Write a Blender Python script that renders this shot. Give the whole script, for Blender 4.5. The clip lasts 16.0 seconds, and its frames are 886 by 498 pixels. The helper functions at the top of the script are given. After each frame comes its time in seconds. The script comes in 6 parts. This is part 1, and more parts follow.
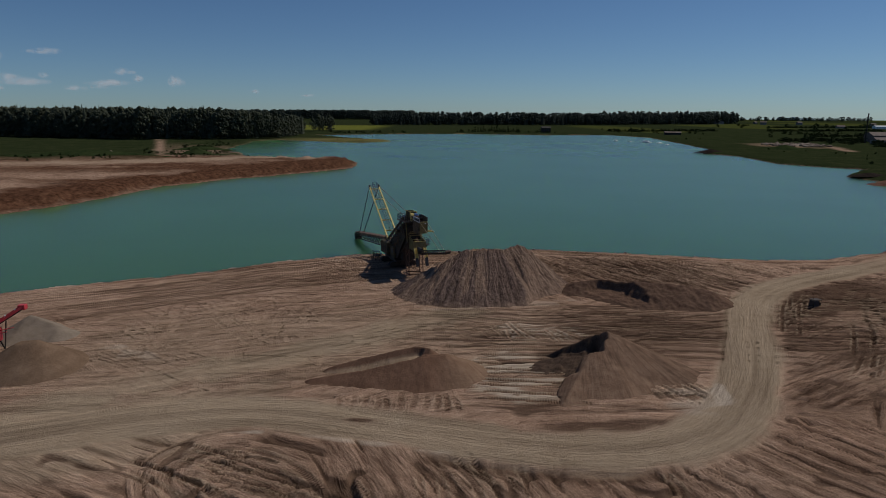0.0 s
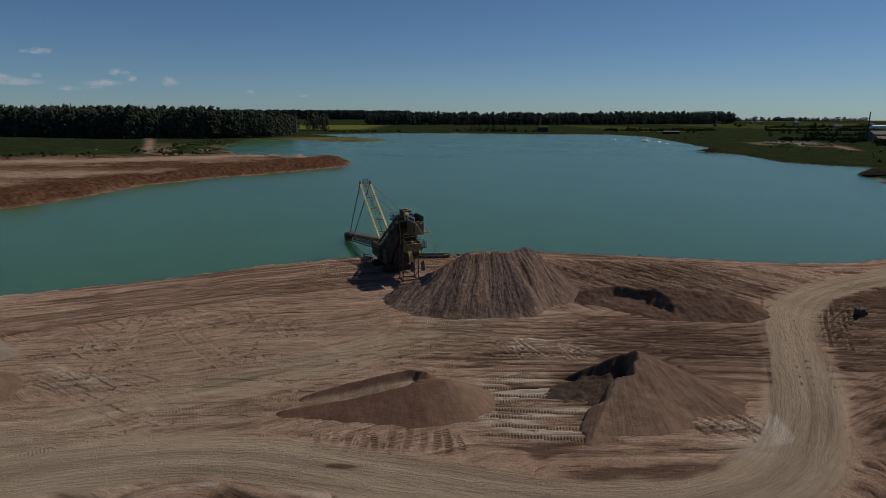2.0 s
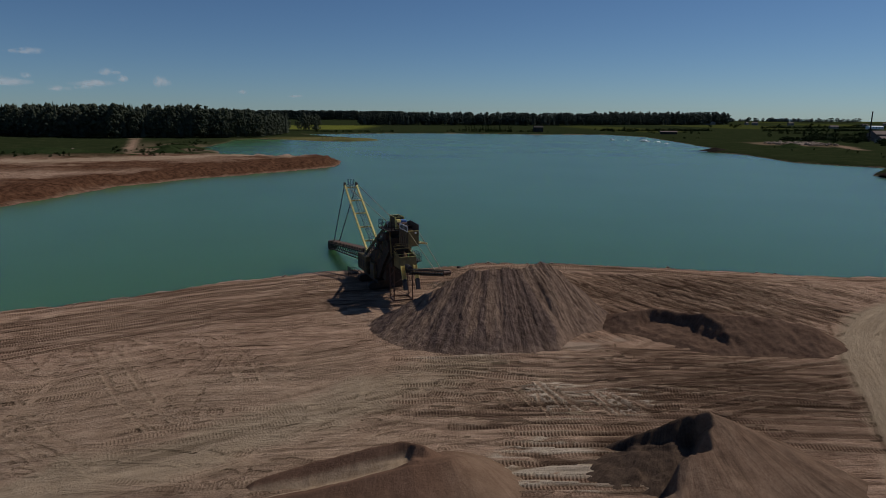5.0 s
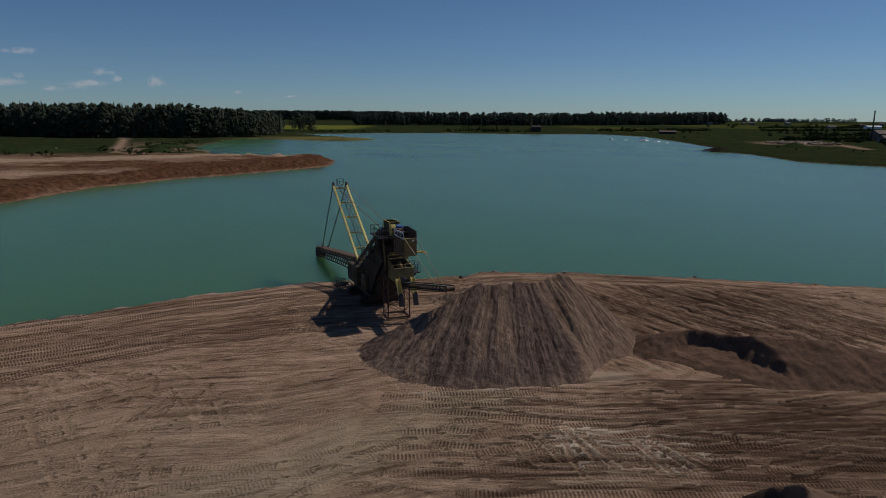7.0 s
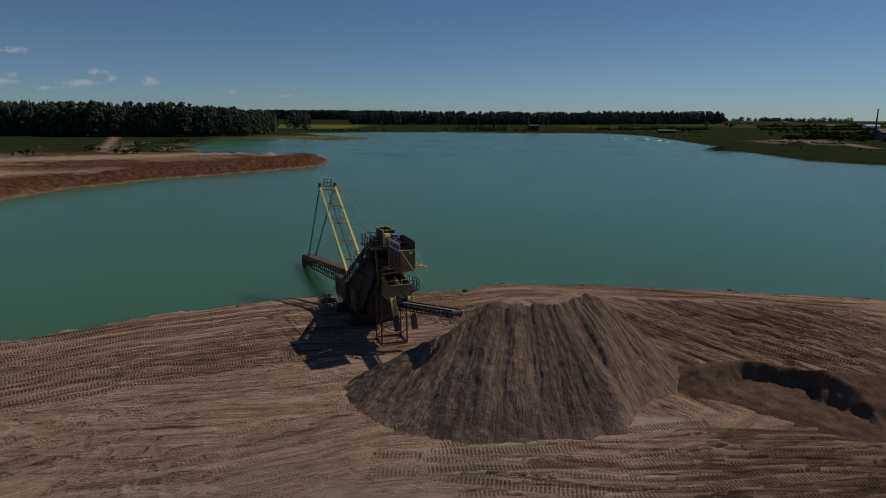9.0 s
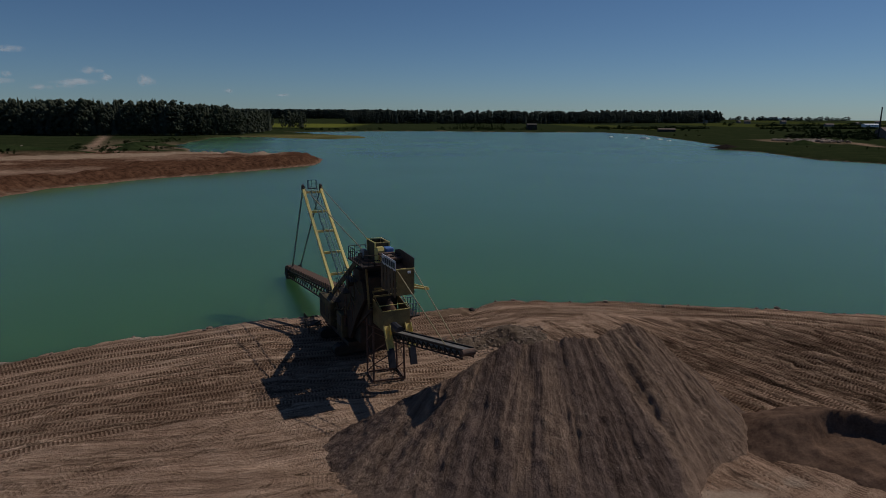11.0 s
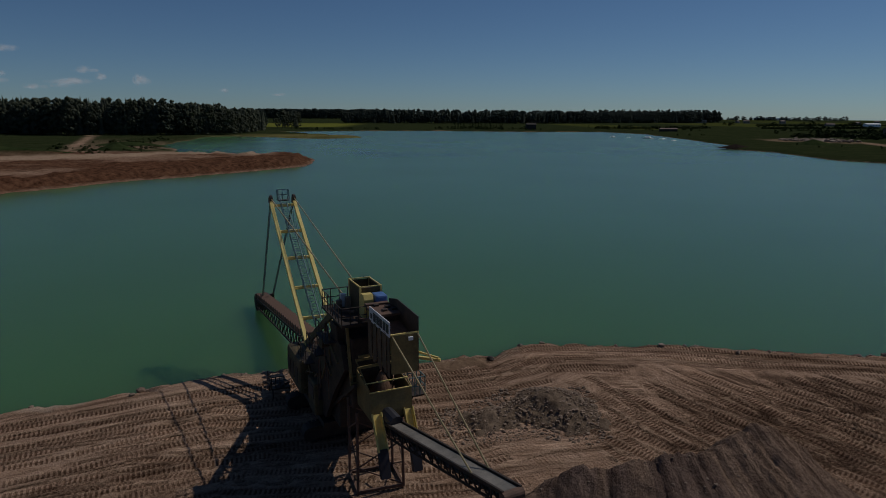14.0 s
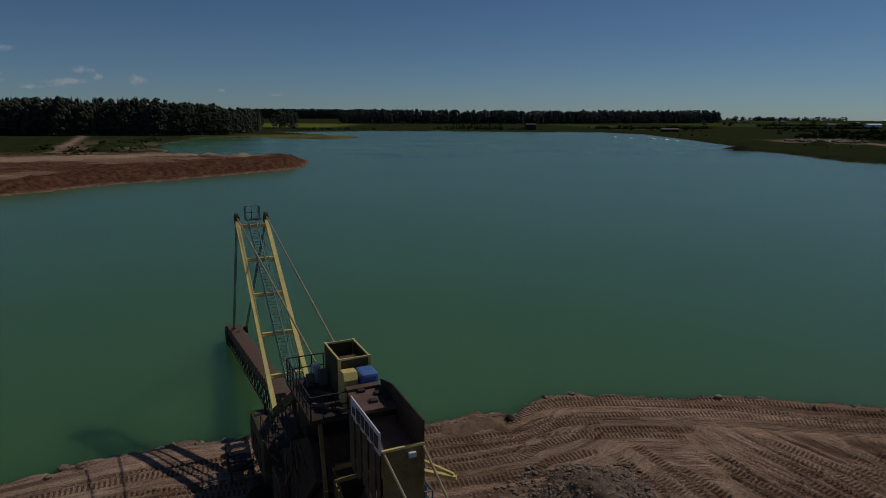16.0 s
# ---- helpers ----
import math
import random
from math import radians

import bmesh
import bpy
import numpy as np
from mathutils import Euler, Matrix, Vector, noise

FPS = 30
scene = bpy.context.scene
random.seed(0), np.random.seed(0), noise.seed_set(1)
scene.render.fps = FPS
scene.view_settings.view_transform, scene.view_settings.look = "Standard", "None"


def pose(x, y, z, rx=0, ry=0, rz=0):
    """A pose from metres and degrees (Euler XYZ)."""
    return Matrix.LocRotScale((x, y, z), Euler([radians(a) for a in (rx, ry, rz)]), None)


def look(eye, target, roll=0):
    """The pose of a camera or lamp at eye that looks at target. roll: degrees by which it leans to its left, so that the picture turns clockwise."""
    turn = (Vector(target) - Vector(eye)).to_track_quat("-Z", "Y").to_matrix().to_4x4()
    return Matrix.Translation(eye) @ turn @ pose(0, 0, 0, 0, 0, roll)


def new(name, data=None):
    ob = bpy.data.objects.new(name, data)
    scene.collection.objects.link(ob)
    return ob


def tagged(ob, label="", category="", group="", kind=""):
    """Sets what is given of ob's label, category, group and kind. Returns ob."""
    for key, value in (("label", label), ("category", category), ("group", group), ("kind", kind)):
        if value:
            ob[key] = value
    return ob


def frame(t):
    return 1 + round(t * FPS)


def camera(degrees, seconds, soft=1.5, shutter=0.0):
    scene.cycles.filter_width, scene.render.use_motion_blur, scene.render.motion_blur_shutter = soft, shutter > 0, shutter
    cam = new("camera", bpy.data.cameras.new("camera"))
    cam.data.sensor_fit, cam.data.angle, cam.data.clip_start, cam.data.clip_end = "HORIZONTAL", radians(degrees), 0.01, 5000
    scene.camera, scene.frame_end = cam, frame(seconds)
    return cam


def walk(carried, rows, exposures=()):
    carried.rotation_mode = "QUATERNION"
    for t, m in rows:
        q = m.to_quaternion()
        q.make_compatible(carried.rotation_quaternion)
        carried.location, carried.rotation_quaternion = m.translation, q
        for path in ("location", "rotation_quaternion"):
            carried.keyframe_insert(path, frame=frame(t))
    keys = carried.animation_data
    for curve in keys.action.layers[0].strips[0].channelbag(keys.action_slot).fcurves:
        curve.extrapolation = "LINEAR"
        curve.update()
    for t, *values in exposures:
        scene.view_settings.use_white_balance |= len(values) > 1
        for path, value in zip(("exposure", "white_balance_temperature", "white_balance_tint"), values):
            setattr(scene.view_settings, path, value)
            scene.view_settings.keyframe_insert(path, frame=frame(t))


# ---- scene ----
cam = camera(69.3, 16.0, soft=0.75)
METRES, EYE, TILT, LEAN, TURN = 100.0, 31.1, 0.0, 0.0, 0.0
ROWS = [
    (0.0, 0.0, 0.0, 0.0, 0.07, -11.92, -0.32),
    (0.5, -0.0008, 0.0312, -0.0065, -0.01, -11.92, -0.32),
    (1.0, -0.0015, 0.0621, -0.0123, -0.1, -11.91, -0.31),
    (1.5, -0.0023, 0.093, -0.0175, -0.2, -11.89, -0.31),
    (2.0, -0.0032, 0.1242, -0.0219, -0.3, -11.87, -0.3),
    (2.5, -0.0039, 0.1542, -0.0249, -0.4, -11.86, -0.3),
    (3.0, -0.0049, 0.1851, -0.0277, -0.5, -11.85, -0.32),
    (3.5, -0.0064, 0.2163, -0.0308, -0.59, -11.83, -0.32),
    (4.0, -0.0075, 0.2475, -0.0342, -0.69, -11.8, -0.33),
    (6.5, -0.0137, 0.4025, -0.0518, -1.14, -11.76, -0.36),
    (7.0, -0.0148, 0.4338, -0.055, -1.23, -11.74, -0.35),
    (7.5, -0.0159, 0.4649, -0.0577, -1.31, -11.75, -0.34),
    (8.0, -0.0169, 0.4965, -0.0606, -1.39, -11.75, -0.34),
    (8.5, -0.0181, 0.5278, -0.0633, -1.47, -11.76, -0.35),
    (9.0, -0.0194, 0.5593, -0.0662, -1.56, -11.77, -0.33),
    (11.5, -0.0244, 0.7172, -0.0792, -1.91, -11.82, -0.33),
    (12.0, -0.0256, 0.7487, -0.0815, -1.96, -11.82, -0.33),
    (12.5, -0.0266, 0.7798, -0.083, -2.0, -11.83, -0.34),
    (13.0, -0.0277, 0.8109, -0.0841, -2.04, -11.83, -0.36),
    (13.5, -0.0287, 0.8415, -0.085, -2.09, -11.83, -0.36),
    (14.0, -0.0294, 0.8721, -0.0861, -2.13, -11.82, -0.34),
    (14.5, -0.0299, 0.9026, -0.0869, -2.16, -11.82, -0.33),
    (15.0, -0.0306, 0.9332, -0.0874, -2.2, -11.8, -0.35),
    (15.5, -0.0312, 0.964, -0.0873, -2.24, -11.79, -0.34),
    (16.0, -0.0321, 0.9945, -0.0872, -2.29, -11.8, -0.35),
]
walk(cam, [(t, pose(0, 0, EYE, TILT, LEAN, TURN) @ pose(METRES * x, METRES * y, METRES * z, 90 + pitch, roll, yaw)) for t, x, y, z, yaw, pitch, roll in ROWS],
     exposures=[(0.0, -1.02, 6300, 10), (9.0, -1.1, 6300, 10), (12.5, -1.42, 6300, 10), (16.0, -1.55, 6300, 10)])

# ---- world and sun ----
SUN_AZ, SUN_EL = 62.0, 50.0          # degrees clockwise from +y, degrees up
world = bpy.data.worlds.new("world")
scene.world = world
world.use_nodes = True
wn, wl = world.node_tree.nodes, world.node_tree.links
sky = wn.new("ShaderNodeTexSky")
sky.sky_type, sky.sun_disc, sky.altitude = "NISHITA", False, 2500
sky.sun_elevation, sky.sun_rotation = radians(SUN_EL), radians(SUN_AZ)
sky.air_density, sky.dust_density, sky.ozone_density = 1.0, 1.1, 1.0
wn["Background"].inputs["Strength"].default_value = 0.073
tint = wn.new("ShaderNodeMix")
tint.data_type, tint.blend_type = "RGBA", "MULTIPLY"
tint.inputs[0].default_value, tint.inputs[7].default_value = 1.0, (0.84, 1.10, 1.36, 1)   # clear northern air
wl.new(sky.outputs[0], tint.inputs[6])
wl.new(tint.outputs[2], wn["Background"].inputs["Color"])
sun_dir = Vector((math.sin(radians(SUN_AZ)) * math.cos(radians(SUN_EL)), math.cos(radians(SUN_AZ)) * math.cos(radians(SUN_EL)), math.sin(radians(SUN_EL))))
sun = new("sun", bpy.data.lights.new("sun", "SUN"))
sun.data.energy, sun.data.angle, sun.data.color = 4.6, radians(0.5), (1.0, 0.93, 0.82)
sun.matrix_world = look(sun_dir * 100, (0, 0, 0))

# ---- materials ----
def nodes_of(name, rough=0.8, metal=0.0):
    m = bpy.data.materials.new(name)
    m.use_nodes = True
    n, l = m.node_tree.nodes, m.node_tree.links
    b = n["Principled BSDF"]
    b.inputs["Roughness"].default_value, b.inputs["Metallic"].default_value = rough, metal
    return m, n, l, b


def noise_tex(n, l, scale, detail=4.0, rough=0.55, vec=None, dist=0.0):
    t = n.new("ShaderNodeTexNoise")
    t.inputs["Scale"].default_value, t.inputs["Detail"].default_value = scale, detail
    t.inputs["Roughness"].default_value, t.inputs["Distortion"].default_value = rough, dist
    if vec is not None:
        l.new(vec, t.inputs["Vector"])
    return t.outputs[0]


def ramp(n, l, fac, stops):
    r = n.new("ShaderNodeValToRGB")
    e = r.color_ramp.elements
    while len(e) < len(stops):
        e.new(0.5)
    for i, (p, c) in enumerate(stops):
        e[i].position, e[i].color = p, (*c, 1)
    l.new(fac, r.inputs[0])
    return r.outputs[0]


def mix(n, l, fac, a, b, mode="MIX"):
    m = n.new("ShaderNodeMix")
    m.data_type, m.blend_type = "RGBA", mode
    for sock, v in ((m.inputs[0], fac), (m.inputs[6], a), (m.inputs[7], b)):
        if isinstance(v, bpy.types.NodeSocket):
            l.new(v, sock)
        else:
            sock.default_value = v if isinstance(v, float) else (*v, 1)
    return m.outputs[2]


def maths(n, l, op, a, b=0.0):
    m = n.new("ShaderNodeMath")
    m.operation = op
    for i, v in enumerate((a, b)):
        if isinstance(v, bpy.types.NodeSocket):
            l.new(v, m.inputs[i])
        else:
            m.inputs[i].default_value = v
    return m.outputs[0]


def bump(n, l, b, height, strength=0.5, dist=0.1, normal=None):
    k = n.new("ShaderNodeBump")
    k.inputs["Strength"].default_value, k.inputs["Distance"].default_value = strength, dist
    l.new(height, k.inputs["Height"])
    if normal is not None:
        l.new(normal, k.inputs["Normal"])
    l.new(k.outputs[0], b.inputs["Normal"])
    return k.outputs[0]


def attr(n, name):
    a = n.new("ShaderNodeAttribute")
    a.attribute_name = name
    return a.outputs["Fac"]


def coords(n):
    return n.new("ShaderNodeTexCoord").outputs["Object"]


def plain(name, c1, c2, scale=1.0, rough=0.8, metal=0.0, bumpy=0.0, bscale=None):
    """A surface with two scales of variation between two colours."""
    m, n, l, b = nodes_of(name, rough, metal)
    if rough >= 0.95:
        b.inputs["Specular IOR Level"].default_value = 0.0          # loose earth has no sheen
    o = coords(n)
    f1 = noise_tex(n, l, scale, 5, 0.6, o)
    f2 = noise_tex(n, l, scale * 9, 4, 0.6, o)
    f = maths(n, l, "ADD", maths(n, l, "MULTIPLY", f1, 0.65), maths(n, l, "MULTIPLY", f2, 0.35))
    l.new(ramp(n, l, f, [(0.33, c1), (0.67, c2)]), b.inputs["Base Color"])
    if bumpy:
        bump(n, l, b, noise_tex(n, l, bscale or scale * 6, 6, 0.65, o), 0.6, bumpy)
    return m


def ground_material():
    m, n, l, b = nodes_of("pit_ground", 0.95)
    b.inputs["Specular IOR Level"].default_value = 0.0
    o = coords(n)
    big, mid, fine = noise_tex(n, l, 0.06, 5, 0.6, o), noise_tex(n, l, 0.5, 6, 0.65, o), noise_tex(n, l, 4.0, 6, 0.7, o)
    f = maths(n, l, "ADD", maths(n, l, "MULTIPLY", big, 0.4), maths(n, l, "ADD", maths(n, l, "MULTIPLY", mid, 0.35), maths(n, l, "MULTIPLY", fine, 0.25)))
    sand = ramp(n, l, f, [(0.36, (0.232, 0.142, 0.096)), (0.5, (0.362, 0.236, 0.163)), (0.64, (0.466, 0.320, 0.229))])
    road = ramp(n, l, f, [(0.36, (0.315, 0.228, 0.150)), (0.64, (0.425, 0.322, 0.222))])
    damp_shade = ramp(n, l, f, [(0.36, (0.085, 0.050, 0.034)), (0.64, (0.175, 0.112, 0.076))])
    red = ramp(n, l, mid, [(0.33, (0.05, 0.022, 0.013)), (0.67, (0.165, 0.082, 0.047))])
    grass = ramp(n, l, f, [(0.36, (0.016, 0.025, 0.009)), (0.55, (0.033, 0.041, 0.017)), (0.68, (0.070, 0.068, 0.030))])
    crop = ramp(n, l, f, [(0.36, (0.10, 0.115, 0.022)), (0.64, (0.17, 0.17, 0.035))])
    lie = n.new("ShaderNodeCombineXYZ")
    l.new(maths(n, l, "MULTIPLY", attr(n, "flow_u"), 0.2), lie.inputs[0])
    l.new(maths(n, l, "MULTIPLY", attr(n, "flow_v"), 1.7), lie.inputs[1])
    drag = noise_tex(n, l, 1.5, 7, 0.68, lie.outputs[0], 0.5)      # streaks scraped along the way the machines went
    drag = maths(n, l, "ADD", maths(n, l, "MULTIPLY", maths(n, l, "SUBTRACT", drag, 0.5), attr(n, "flow_on")), 0.5)
    grit = noise_tex(n, l, 9.0, 4, 0.75, o)
    c = mix(n, l, attr(n, "damp_shade"), sand, damp_shade)
    c = mix(n, l, maths(n, l, "MULTIPLY", attr(n, "pit"), 0.8), c, ramp(n, l, drag, [(0.33, (0.30, 0.26, 0.24)), (0.43, (0.82, 0.79, 0.77)), (0.54, (1.06, 1.06, 1.06)), (0.68, (1.4, 1.4, 1.4))]), "MULTIPLY")
    c = mix(n, l, 0.65, c, ramp(n, l, grit, [(0.34, (0.45, 0.42, 0.40)), (0.48, (1, 1, 1)), (0.66, (1.3, 1.3, 1.3))]), "MULTIPLY")
    c = mix(n, l, attr(n, "road"), c, road)
    c = mix(n, l, attr(n, "pale"), c, ramp(n, l, fine, [(0.3, (0.43, 0.34, 0.255)), (0.7, (0.55, 0.445, 0.345))]))
    c = mix(n, l, maths(n, l, "MULTIPLY", ramp(n, l, attr(n, "fur"), [(0.18, (0, 0, 0)), (0.55, (1, 1, 1))]), 0.85), c, damp_shade)                           # furrows coloured dark as their own shade
    c = mix(n, l, 1.0, c, ramp(n, l, attr(n, "tone"), [(0.05, (0.46, 0.43, 0.41)), (0.46, (0.98, 0.98, 0.98)), (0.92, (1.34, 1.34, 1.33))]), "MULTIPLY")
    c = mix(n, l, attr(n, "red"), c, red)
    c = mix(n, l, attr(n, "grass"), c, grass)
    c = mix(n, l, attr(n, "crop"), c, crop)
    l.new(c, b.inputs["Base Color"])
    al, ac, tr = attr(n, "along"), attr(n, "across"), attr(n, "tread")
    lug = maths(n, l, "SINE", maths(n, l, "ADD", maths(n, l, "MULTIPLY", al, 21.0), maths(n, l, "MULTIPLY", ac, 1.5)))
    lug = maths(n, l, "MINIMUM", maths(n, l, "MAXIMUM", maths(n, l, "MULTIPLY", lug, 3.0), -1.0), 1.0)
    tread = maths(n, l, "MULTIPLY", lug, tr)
    # gaps between lugs coloured dark in place of their shade
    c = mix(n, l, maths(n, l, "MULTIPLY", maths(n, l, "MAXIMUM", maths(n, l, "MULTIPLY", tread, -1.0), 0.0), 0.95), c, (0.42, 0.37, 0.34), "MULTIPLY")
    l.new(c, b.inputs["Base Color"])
    k1 = bump(n, l, b, tread, 1.0, 0.18)
    h = maths(n, l, "ADD", maths(n, l, "MULTIPLY", drag, 0.9), maths(n, l, "ADD", maths(n, l, "MULTIPLY", fine, 0.35), maths(n, l, "MULTIPLY", grit, 0.12)))
    bump(n, l, b, h, 1.0, 0.42, k1)
    return m


def water_material():
    m, n, l, b = nodes_of("lake_water", 0.235)
    o = coords(n)
    f = noise_tex(n, l, 0.012, 3, 0.5, o)
    l.new(ramp(n, l, f, [(0.3, (0.060, 0.137, 0.046)), (0.7, (0.066, 0.152, 0.055))]), b.inputs["Base Color"])
    b.inputs["IOR"].default_value, b.inputs["Specular IOR Level"].default_value = 1.33, 0.5
    b.subsurface_method = "BURLEY"                                  # milky water scatters light sideways
    b.inputs["Subsurface Weight"].default_value, b.inputs["Subsurface Scale"].default_value = 1.0, 8.0
    b.inputs["Subsurface Radius"].default_value = (0.7, 1.0, 1.0)
    bump(n, l, b, noise_tex(n, l, 1.6, 3, 0.5, o), 0.25, 0.05)
    return m


M_GROUND, M_WATER = ground_material(), water_material()
M_GRAVEL = plain("gravel", (0.085, 0.060, 0.042), (0.22, 0.162, 0.118), 1.1, 0.95, 0, 0.14, 4)
def heap_material(name, c1, c2, c3, c4, scale, depth, bscale, rolled):
    """Tipped material: two tones, told apart by the attribute streak."""
    m, n, l, b = nodes_of(name, 0.95)
    b.inputs["Specular IOR Level"].default_value = 0.0
    o = coords(n)
    f1, f2 = noise_tex(n, l, scale, 5, 0.6, o), noise_tex(n, l, scale * 9, 7, 0.8, o)
    f = maths(n, l, "ADD", maths(n, l, "MULTIPLY", f1, 0.5), maths(n, l, "MULTIPLY", f2, 0.5))
    fan = n.new("ShaderNodeCombineXYZ")
    l.new(attr(n, "fan_a"), fan.inputs[0])
    l.new(attr(n, "fan_r"), fan.inputs[1])
    run = noise_tex(n, l, 1.0, 6, 0.66, fan.outputs[0], 0.4)         # grains rolled down the slope; grooves also coloured dark as gully shade
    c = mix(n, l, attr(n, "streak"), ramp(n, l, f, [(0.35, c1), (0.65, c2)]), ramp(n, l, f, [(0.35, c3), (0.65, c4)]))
    c = mix(n, l, rolled, c, ramp(n, l, run, [(0.32, (0.42, 0.40, 0.40)), (0.46, (0.92, 0.92, 0.92)), (0.68, (1.35, 1.35, 1.35))]), "MULTIPLY")
    l.new(c, b.inputs["Base Color"])
    k = bump(n, l, b, run, rolled, depth * 1.6)
    bump(n, l, b, noise_tex(n, l, bscale, 6, 0.7, o), 0.8, depth, k)
    return m


M_GRAVEL_HEAP = heap_material("tipped_gravel", (0.100, 0.066, 0.053), (0.225, 0.156, 0.124), (0.180, 0.116, 0.084), (0.355, 0.241, 0.172), 1.2, 0.34, 5, 0.8)
M_SAND_HEAP = heap_material("tipped_sand", (0.120, 0.066, 0.043), (0.205, 0.120, 0.080), (0.30, 0.205, 0.13), (0.42, 0.31, 0.21), 0.6, 0.08, 5, 0.25)
# first two tones paint the cut face's shade along with its wet soil
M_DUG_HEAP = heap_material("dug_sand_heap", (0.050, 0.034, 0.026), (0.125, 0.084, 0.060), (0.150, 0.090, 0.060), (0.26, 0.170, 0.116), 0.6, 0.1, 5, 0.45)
M_STONE = plain("broken_stone", (0.13, 0.088, 0.063), (0.33, 0.24, 0.175), 1.3, 0.9, 0, 0.03)
M_SAND = plain("dug_sand", (0.13, 0.082, 0.052), (0.225, 0.15, 0.10), 0.5, 0.95, 0, 0.06, 5)
M_SOIL = plain("dark_soil", (0.070, 0.042, 0.030), (0.180, 0.112, 0.078), 0.6, 0.95, 0, 0.1, 4)
M_PALE = plain("pale_gravel", (0.18, 0.14, 0.105), (0.29, 0.23, 0.175), 0.8, 0.95, 0, 0.05, 6)
# sooty yellow, darkened further to paint in the flank's deep shade
M_GRIME_SHADE = plain("sooty_shaded_yellow_paint", (0.030, 0.022, 0.012), (0.145, 0.104, 0.040), 0.8, 0.75)
M_YELLOW = plain("worn_yellow_paint", (0.58, 0.44, 0.12), (0.84, 0.67, 0.25), 0.9, 0.5)
M_DULL = plain("dirty_yellow_paint", (0.105, 0.075, 0.027), (0.28, 0.20, 0.068), 0.9, 0.6, 0, 0.01)
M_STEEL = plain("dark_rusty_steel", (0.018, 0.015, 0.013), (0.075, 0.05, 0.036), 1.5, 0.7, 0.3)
M_RUST = plain("rust_brown_steel", (0.07, 0.04, 0.028), (0.17, 0.095, 0.065), 1.8, 0.8)
M_GREEN = plain("green_grey_paint", (0.08, 0.14, 0.14), (0.16, 0.25, 0.24), 2.0, 0.6)
M_ROPE = plain("greased_steel_rope", (0.05, 0.05, 0.04), (0.14, 0.13, 0.10), 3.0, 0.6, 0.4)
M_STRAND = plain("pale_wire_rope", (0.22, 0.17, 0.08), (0.42, 0.34, 0.18), 3.0, 0.6)
M_BELT = plain("grey_rubber_belt", (0.10, 0.095, 0.085), (0.24, 0.215, 0.19), 1.2, 0.85)
M_BLUE = plain("blue_tarp", (0.05, 0.12, 0.32), (0.10, 0.20, 0.45), 1.5, 0.6)
M_SIGN = plain("white_sign_paint", (0.55, 0.56, 0.57), (0.75, 0.76, 0.77), 1.5, 0.5)
M_INK = plain("dark_sign_paint", (0.012, 0.013, 0.02), (0.03, 0.03, 0.04), 2.0, 0.5)
M_CURTAIN = plain("brown_rubber_curtain", (0.055, 0.038, 0.022), (0.15, 0.105, 0.06), 1.5, 0.8)
M_RED = plain("faded_red_paint", (0.45, 0.03, 0.04), (0.62, 0.07, 0.08), 1.0, 0.5)
M_WHITE = plain("white_vinyl", (0.70, 0.72, 0.74), (0.85, 0.86, 0.87), 0.4, 0.5)
M_ROOF = plain("weathered_roof", (0.10, 0.07, 0.06), (0.22, 0.16, 0.13), 0.2, 0.9)
M_WALL = plain("plastered_wall", (0.16, 0.145, 0.13), (0.32, 0.29, 0.26), 0.15, 0.9)
M_DARKWOOD = plain("dark_boards", (0.02, 0.018, 0.015), (0.06, 0.05, 0.04), 0.5, 0.9)
# distance haze is put into this pale wall colour
M_HAZE = plain("hazy_tower_block", (0.50, 0.53, 0.56), (0.62, 0.65, 0.68), 0.01, 0.9)
M_BARK = plain("bark", (0.05, 0.035, 0.025), (0.12, 0.09, 0.07), 1.0, 0.95)


def leaf_material(name, dark, light, island=0.5):
    m, n, l, b = nodes_of(name, 0.9)
    b.inputs["Specular IOR Level"].default_value = 0.1
    g = n.new("ShaderNodeNewGeometry").outputs["Random Per Island"]
    f = noise_tex(n, l, 0.35, 3, 0.6, coords(n))
    v = maths(n, l, "ADD", maths(n, l, "MULTIPLY", g, island), maths(n, l, "MULTIPLY", f, 1 - island))
    tint_c = ramp(n, l, v, [(0.25, dark), (0.75, light)])
    l.new(tint_c, b.inputs["Base Color"])
    thin, both = n.new("ShaderNodeBsdfTranslucent"), n.new("ShaderNodeMixShader")   # thin leaves let light through
    l.new(tint_c, thin.inputs["Color"])
    both.inputs[0].default_value = 0.55
    l.new(b.outputs[0], both.inputs[1])
    l.new(thin.outputs[0], both.inputs[2])
    l.new(both.outputs[0], n["Material Output"].inputs["Surface"])
    return m


# forest leaf colours are lifted to stand in for aerial haze
M_LEAF = leaf_material("dark_forest_leaves", (0.108, 0.120, 0.088), (0.150, 0.165, 0.110))
M_FAR = leaf_material("far_forest_leaves", (0.085, 0.100, 0.082), (0.130, 0.148, 0.115))
M_BUSH = leaf_material("bush_leaves", (0.022, 0.040, 0.012), (0.07, 0.095, 0.03))


